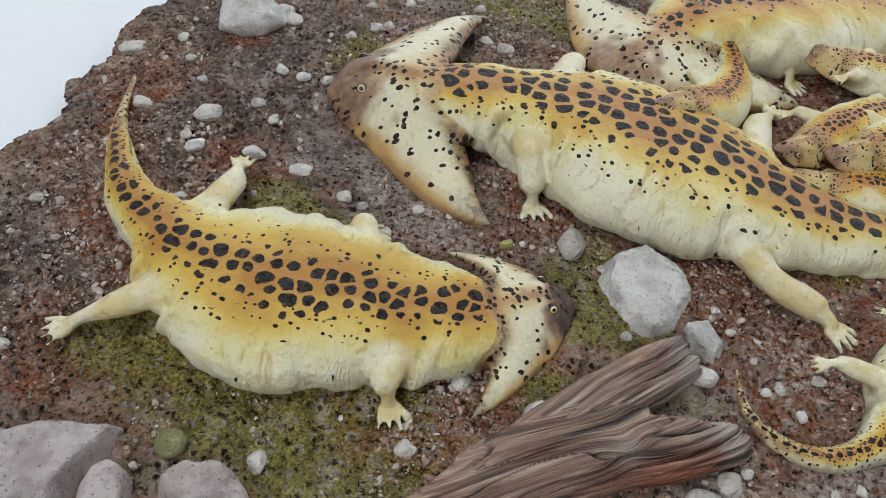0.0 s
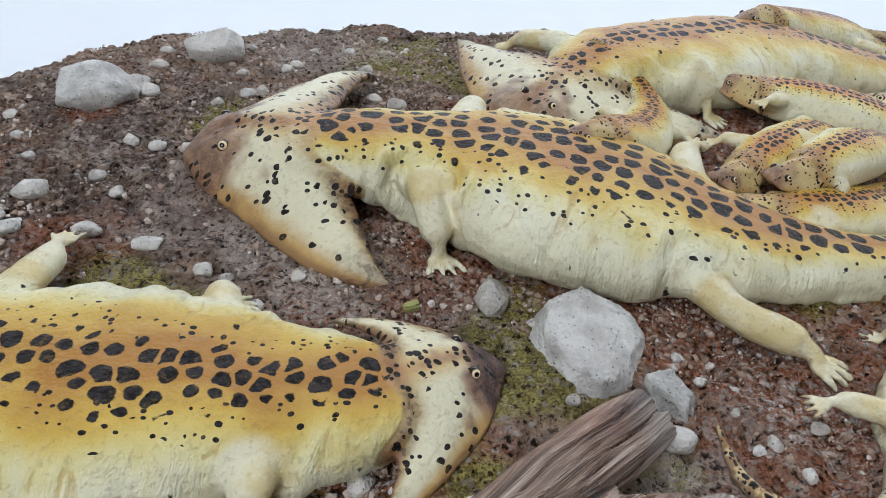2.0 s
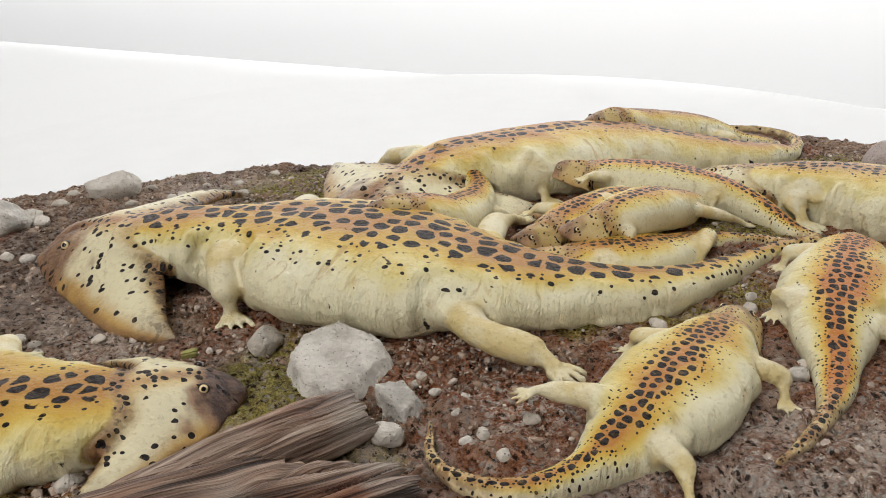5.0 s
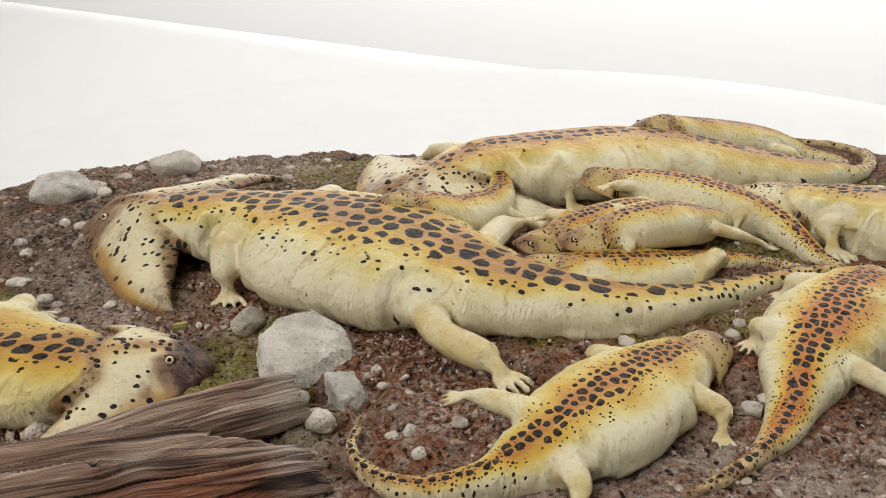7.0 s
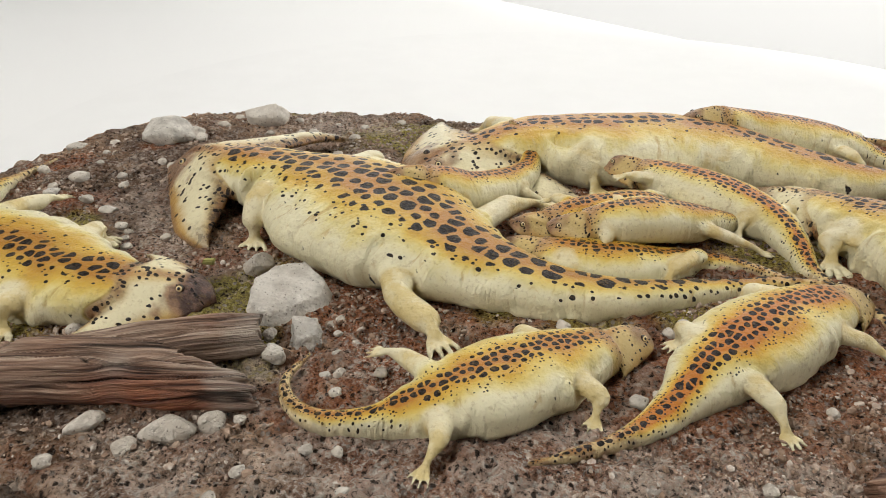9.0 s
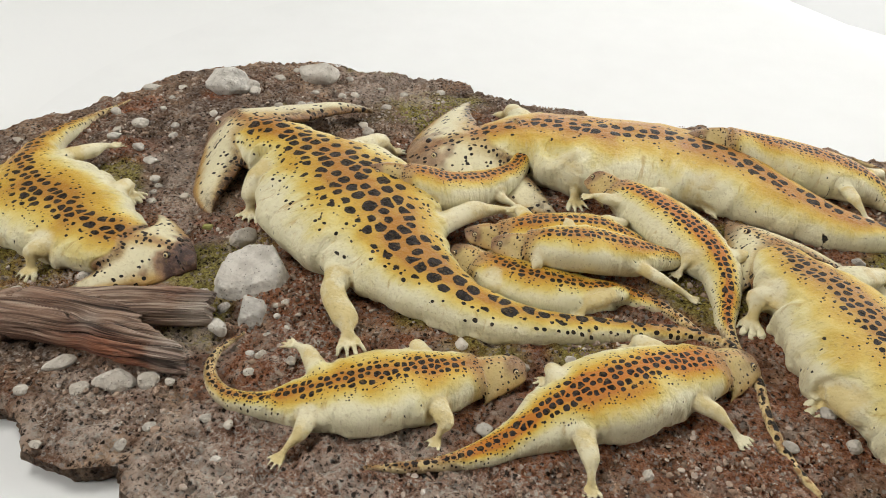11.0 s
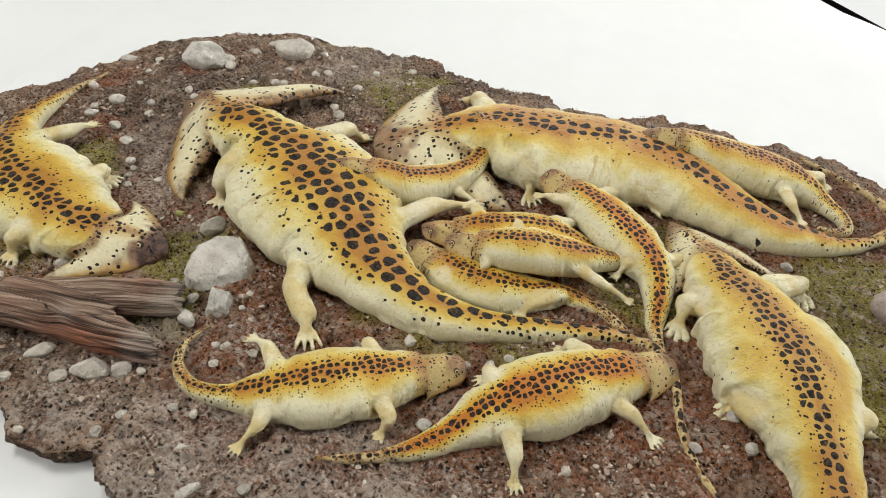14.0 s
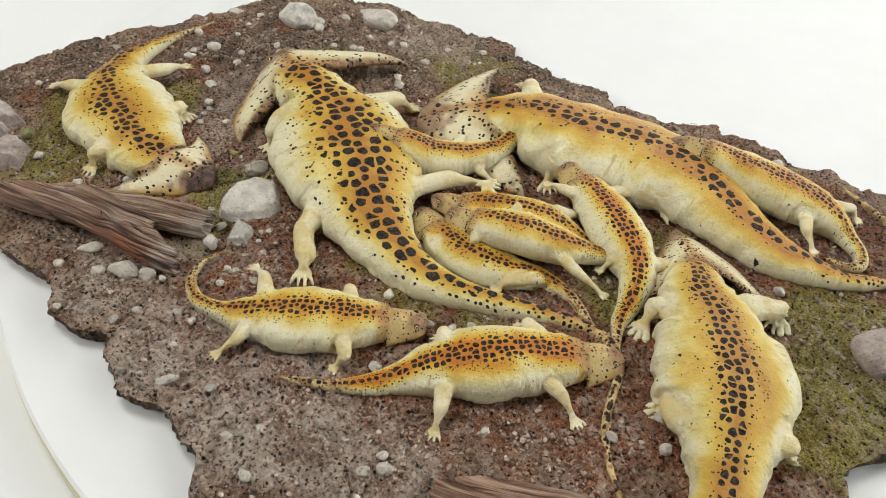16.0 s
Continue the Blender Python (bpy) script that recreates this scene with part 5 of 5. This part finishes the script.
def gravel(count, seed, tiny=False):
    """Loose grit, far too much to count, as one mesh."""
    bm = bmesh.new()
    if tiny:
        bmesh.ops.create_cube(bm, size=1.3)
    else:
        bmesh.ops.create_icosphere(bm, subdivisions=1, radius=1)
    shape = np.array([v.co[:] for v in bm.verts])
    tris = [[v.index for v in f.verts] for f in bm.faces]
    bm.free()
    rng = np.random.default_rng(seed)
    x, y = rng.uniform(-0.115, 0.385, count), rng.uniform(0.03, 0.385, count)
    thick = value_noise(x, y, 0.035, 77) + 0.6 * value_noise(x, y, 0.012, 78)
    mossy = np.min([np.hypot(x - mx, y - my) - mr for mx, my, mr in ((0.080, 0.128, 0.022), (-0.012, 0.085, 0.030), (-0.042, 0.10, 0.022), (-0.012, 0.158, 0.015), (0.345, 0.235, 0.03), (0.205, 0.15, 0.02), (0.072, 0.30, 0.025))], axis=0) < 0
    keep = thick > rng.uniform(0, 1, count) * (0.9 - np.where(mossy, 0.3, -0.6)) + np.where(mossy, 0.3, -0.6)
    keep &= np.array([k and inside_rim(a, b, 0.011) for k, a, b in zip(keep, x, y)])
    x, y = x[keep], y[keep]
    m = len(x)
    r = rng.uniform(0.00022, 0.00046, m) if tiny else np.minimum(0.0013, 0.00040 * np.exp(np.abs(rng.normal(0, 0.66, m))))
    z = ground_z(x, y) + r * 0.3
    turns = np.array([Euler(e).to_matrix() for e in rng.uniform(0, 6, (m, 3))])
    size = np.stack([r * rng.uniform(0.9, 1.5, m), r, r * rng.uniform(0.5, 0.9, m)], 1)
    pts = shape[None] * (1 + 0.28 * rng.uniform(-1, 1, (m, len(shape), 1))) * size[:, None, :]
    pts = np.einsum("mij,mkj->mki", turns, pts) * (1, 1, 0.8) + np.stack([x, y, z], 1)[:, None, :]
    verts = pts.reshape(-1, 3).tolist()
    faces = (np.array(tris)[None] + (np.arange(m) * len(shape))[:, None, None]).reshape(m * len(tris), -1).tolist()
    ob = link_mesh("gravel", verts, faces, GRIT, smooth_faces=False)
    return tagged(ob, "fine brown crumbs all over the soil" if tiny else "loose brown and grey grit scattered over the soil", "gravel", kind="stuff")


def grit_material():
    n = Nodes("loose_grit")
    r = n.add("ShaderNodeNewGeometry").outputs["Random Per Island"]
    p = n.world_place()
    color = n.ramp(r, [(0.0, (0.06, 0.04, 0.03)), (0.3, (0.26, 0.18, 0.125)), (0.58, (0.44, 0.335, 0.255)), (0.78, (0.62, 0.54, 0.46)), (1.0, (0.80, 0.75, 0.68))])
    color = n.mix(n.step(n.noise(300.0, 3.0, 0.6, p), 0.3, 0.6, 0.1, 0.75), color, (0.33, 0.22, 0.155, 1))
    return n.done(color, 0.75, n.bump(n.noise(1500.0, 3.0, 0.6, p), 0.0003, 0.5), 0.15)


GRIT = grit_material()
gravel(30000, 4)
gravel(120000, 9, True)


# ---------------------------------------------------------------- driftwood
def driftwood(label, limbs, knot=None, voxel=0.0005):
    """A weathered log: each limb is a mesh with raised grain, splits and a splintered end."""
    log = tagged(new("driftwood"), label, "driftwood")
    for name, rows, *more in limbs:
        store = ([], [])
        for part_rows in (rows, *more):
            tube(store, part_rows, 34, 16, 0.72)
        v, faces = melded(store, voxel, 3)
        a, b = np.array(rows[0][:2]), np.array(rows[-1][:2])
        t = (b - a) / np.linalg.norm(b - a)
        along = (v[:, :2] - a) @ t
        across = t[0] * (v[:, 1] - a[1]) - t[1] * (v[:, 0] - a[0])
        if knot:
            gap = np.hypot(v[:, 0] - knot[0], v[:, 1] - knot[1])
            across = across + 0.0022 * np.exp(-(gap / 0.006) ** 2) * np.sign(across - 0.5 * across.mean())
        bend = 0.0016 * fractal(along, across * 0.4, 0.03, 71, 2)
        around = across + v[:, 2] * 0.9 + bend
        normal = np.zeros_like(v)
        f = np.array(faces)
        fn = np.cross(v[f[:, 2]] - v[f[:, 0]], v[f[:, 3]] - v[f[:, 1]])
        for c in range(4):
            np.add.at(normal, f[:, c], fn)
        normal /= np.linalg.norm(normal, axis=1)[:, None] + 1e-12
        broad = value_noise(along * 0.16, around, 0.0052, 53)
        strand = value_noise(along * 0.07, around, 0.0017, 54) + 0.6 * value_noise(along * 0.09, around, 0.0009, 55)
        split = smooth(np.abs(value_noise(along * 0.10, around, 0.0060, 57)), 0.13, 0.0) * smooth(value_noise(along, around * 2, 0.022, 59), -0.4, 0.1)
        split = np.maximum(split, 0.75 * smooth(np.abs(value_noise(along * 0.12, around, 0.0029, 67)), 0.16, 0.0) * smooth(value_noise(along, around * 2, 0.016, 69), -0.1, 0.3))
        end = np.linalg.norm(v[:, :2] - b, axis=1)
        frayed = smooth(end + 0.005 * fractal(v[:, 0], v[:, 1], 0.006, 41, 3), 0.016, 0.003)
        v = v + normal * (0.0006 * broad + 0.00055 * strand - 0.0019 * split * (1 - 0.6 * frayed) + 0.0006 * fractal(v[:, 0], v[:, 1], 0.016, 17, 2))[:, None]
        v[:, :2] += t * (0.0022 * frayed * (value_noise(around, along * 0, 0.0019, 91) + 0.4 * value_noise(around, along * 0, 0.0008, 92)))[:, None]
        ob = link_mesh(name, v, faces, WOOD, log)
        put_attr(ob.data, "along", along)
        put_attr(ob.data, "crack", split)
        put_attr(ob.data, "across", around)
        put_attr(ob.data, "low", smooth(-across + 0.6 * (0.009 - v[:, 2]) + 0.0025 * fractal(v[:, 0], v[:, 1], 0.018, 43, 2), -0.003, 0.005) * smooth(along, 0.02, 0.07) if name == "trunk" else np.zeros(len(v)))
        put_attr(ob.data, "broken", np.maximum(frayed, 0.8 * np.exp(-((np.hypot(v[:, 0] - knot[0], v[:, 1] - knot[1])) / 0.004) ** 2) if knot else 0))
    return log


driftwood("dark grey-brown weathered driftwood with forked broken end", [
    ("trunk", [(0.015, 0.047, 0.005, 0.0045, 0.0045), (0.024, 0.053, 0.0055, 0.0075, 0.0062), (0.045, 0.066, 0.006, 0.0097, 0.0068), (0.063, 0.0755, 0.006, 0.0105, 0.0068), (0.080, 0.079, 0.0058, 0.0092, 0.0066), (0.095, 0.0807, 0.0052, 0.0076, 0.0066), (0.106, 0.0825, 0.0040, 0.0056, 0.0052), (0.1125, 0.0838, 0.0025, 0.0028, 0.0030)],
     [(0.030, 0.060, 0.006, 0.0060, 0.0060), (0.052, 0.0745, 0.0075, 0.0070, 0.0060), (0.072, 0.0855, 0.0072, 0.0065, 0.0056), (0.086, 0.0885, 0.0050, 0.0035, 0.0040)]),
    ("split_limb", [(0.040, 0.068, 0.006, 0.0058, 0.0055), (0.060, 0.081, 0.0063, 0.0075, 0.0060), (0.080, 0.094, 0.006, 0.0076, 0.0058), (0.092, 0.102, 0.0055, 0.0070, 0.0056), (0.1005, 0.1075, 0.005, 0.0060, 0.0050)])], (0.0775, 0.0745))
driftwood("grey-brown weathered driftwood half sunk in soil near the rim", [
    ("trunk", [(0.268, 0.096, 0.001, 0.004, 0.004), (0.281, 0.103, 0.002, 0.009, 0.006), (0.300, 0.116, 0.002, 0.011, 0.0065), (0.320, 0.129, 0.001, 0.009, 0.006), (0.336, 0.137, 0.0, 0.004, 0.004)])])


# ---------------------------------------------------------------- turntable, backdrop, room
def lathe(name, profile, material, x, y, parent=None, sides=160):
    verts, faces = [], []
    for r, z in profile:
        for k in range(sides):
            a = 2 * math.pi * k / sides
            verts.append((x + r * math.cos(a), y + r * math.sin(a), z))
    for i in range(len(profile) - 1):
        for k in range(sides):
            q = (k + 1) % sides
            faces.append((i * sides + k, i * sides + q, (i + 1) * sides + q, (i + 1) * sides + k))
    faces.append(tuple(range(sides)))
    faces.append(tuple(reversed(range((len(profile) - 1) * sides, len(profile) * sides))))
    return link_mesh(name, verts, faces, material, parent, False)


def box(name, lo, hi, material, parent=None):
    bm = bmesh.new()
    bmesh.ops.create_cube(bm, size=1)
    for v in bm.verts:
        v.co = Vector([lo[k] if v.co[k] < 0 else hi[k] for k in range(3)])
    data = bpy.data.meshes.new(name)
    bm.to_mesh(data)
    bm.free()
    data.materials.append(material)
    ob = new(name, data)
    ob.parent = parent
    return ob


turntable = new("turntable")
tagged(turntable, "round white turntable with a cream edge band", "turntable")
lathe("top_plate", [(0.3236, TABLE_Z), (0.325, TABLE_Z - 0.001), (0.325, TABLE_Z - 0.005)], WHITE, 0.16, 0.33, turntable)
lathe("edge_band", [(0.3256, TABLE_Z - 0.0052), (0.3256, TABLE_Z - 0.012), (0.30, TABLE_Z - 0.012)], CREAM, 0.16, 0.33, turntable)
FLOOR_Z = -0.80
table = new("table")
tagged(table, "white table under the turntable", "table")


def slab(name, corners, lo, hi, material, parent=None):
    verts = [(x, y, lo) for x, y in corners] + [(x, y, hi) for x, y in corners]
    n = len(corners)
    faces = [tuple(reversed(range(n))), tuple(range(n, 2 * n))] + [(k, (k + 1) % n, n + (k + 1) % n, n + k) for k in range(n)]
    return link_mesh(name, verts, faces, material, parent, False)


def off_edge(a, b):
    """A place a metres along the table's far edge and b metres beyond it."""
    return (0.287 + 0.81 * a + 0.585 * b, 0.656 - 0.585 * a + 0.81 * b)


slab("tabletop", [off_edge(-2.0, -1.0), off_edge(0.9, -1.0), off_edge(0.9, 0), off_edge(-2.0, 0)], TABLE_Z - 0.034, TABLE_Z - 0.0125, TABLETOP, table)
for a, b in ((-1.9, -0.92), (0.8, -0.92), (0.8, -0.08), (-1.9, -0.08)):
    c = off_edge(a, b)
    slab("leg", [(c[0] - 0.02, c[1] - 0.02), (c[0] + 0.02, c[1] - 0.02), (c[0] + 0.02, c[1] + 0.02), (c[0] - 0.02, c[1] + 0.02)], FLOOR_Z, TABLE_Z - 0.0345, WALL, table)
tagged(box("floor", (-2.2, -2.2, FLOOR_Z - 0.05), (2.4, 3.0, FLOOR_Z), DARK), "dark brown floor", "floor", kind="structure")
tagged(slab("backdrop", [off_edge(-2.5, 0.30), off_edge(1.5, 0.30), off_edge(1.5, 0.31), off_edge(-2.5, 0.31)], -0.15, 1.95, SHEET), "white photo backdrop sheet", "backdrop", kind="structure")
tagged(box("wall_north", (-2.2, 3.0, FLOOR_Z), (2.4, 3.1, 2.0), WALL), "plain grey wall", "wall", kind="structure")
tagged(box("wall_south", (-2.2, -2.3, FLOOR_Z), (2.4, -2.2, 2.0), WALL), "plain grey wall", "wall", kind="structure")
tagged(box("wall_west", (-2.3, -2.3, FLOOR_Z), (-2.2, 3.1, 2.0), WALL), "plain grey wall", "wall", kind="structure")
tagged(box("wall_east", (2.4, -2.3, FLOOR_Z), (2.5, 3.1, 2.0), WALL), "plain grey wall", "wall", kind="structure")
tagged(box("ceiling", (-2.3, -2.3, 2.0), (2.5, 3.1, 2.1), WALL), "plain light ceiling", "ceiling", kind="structure")
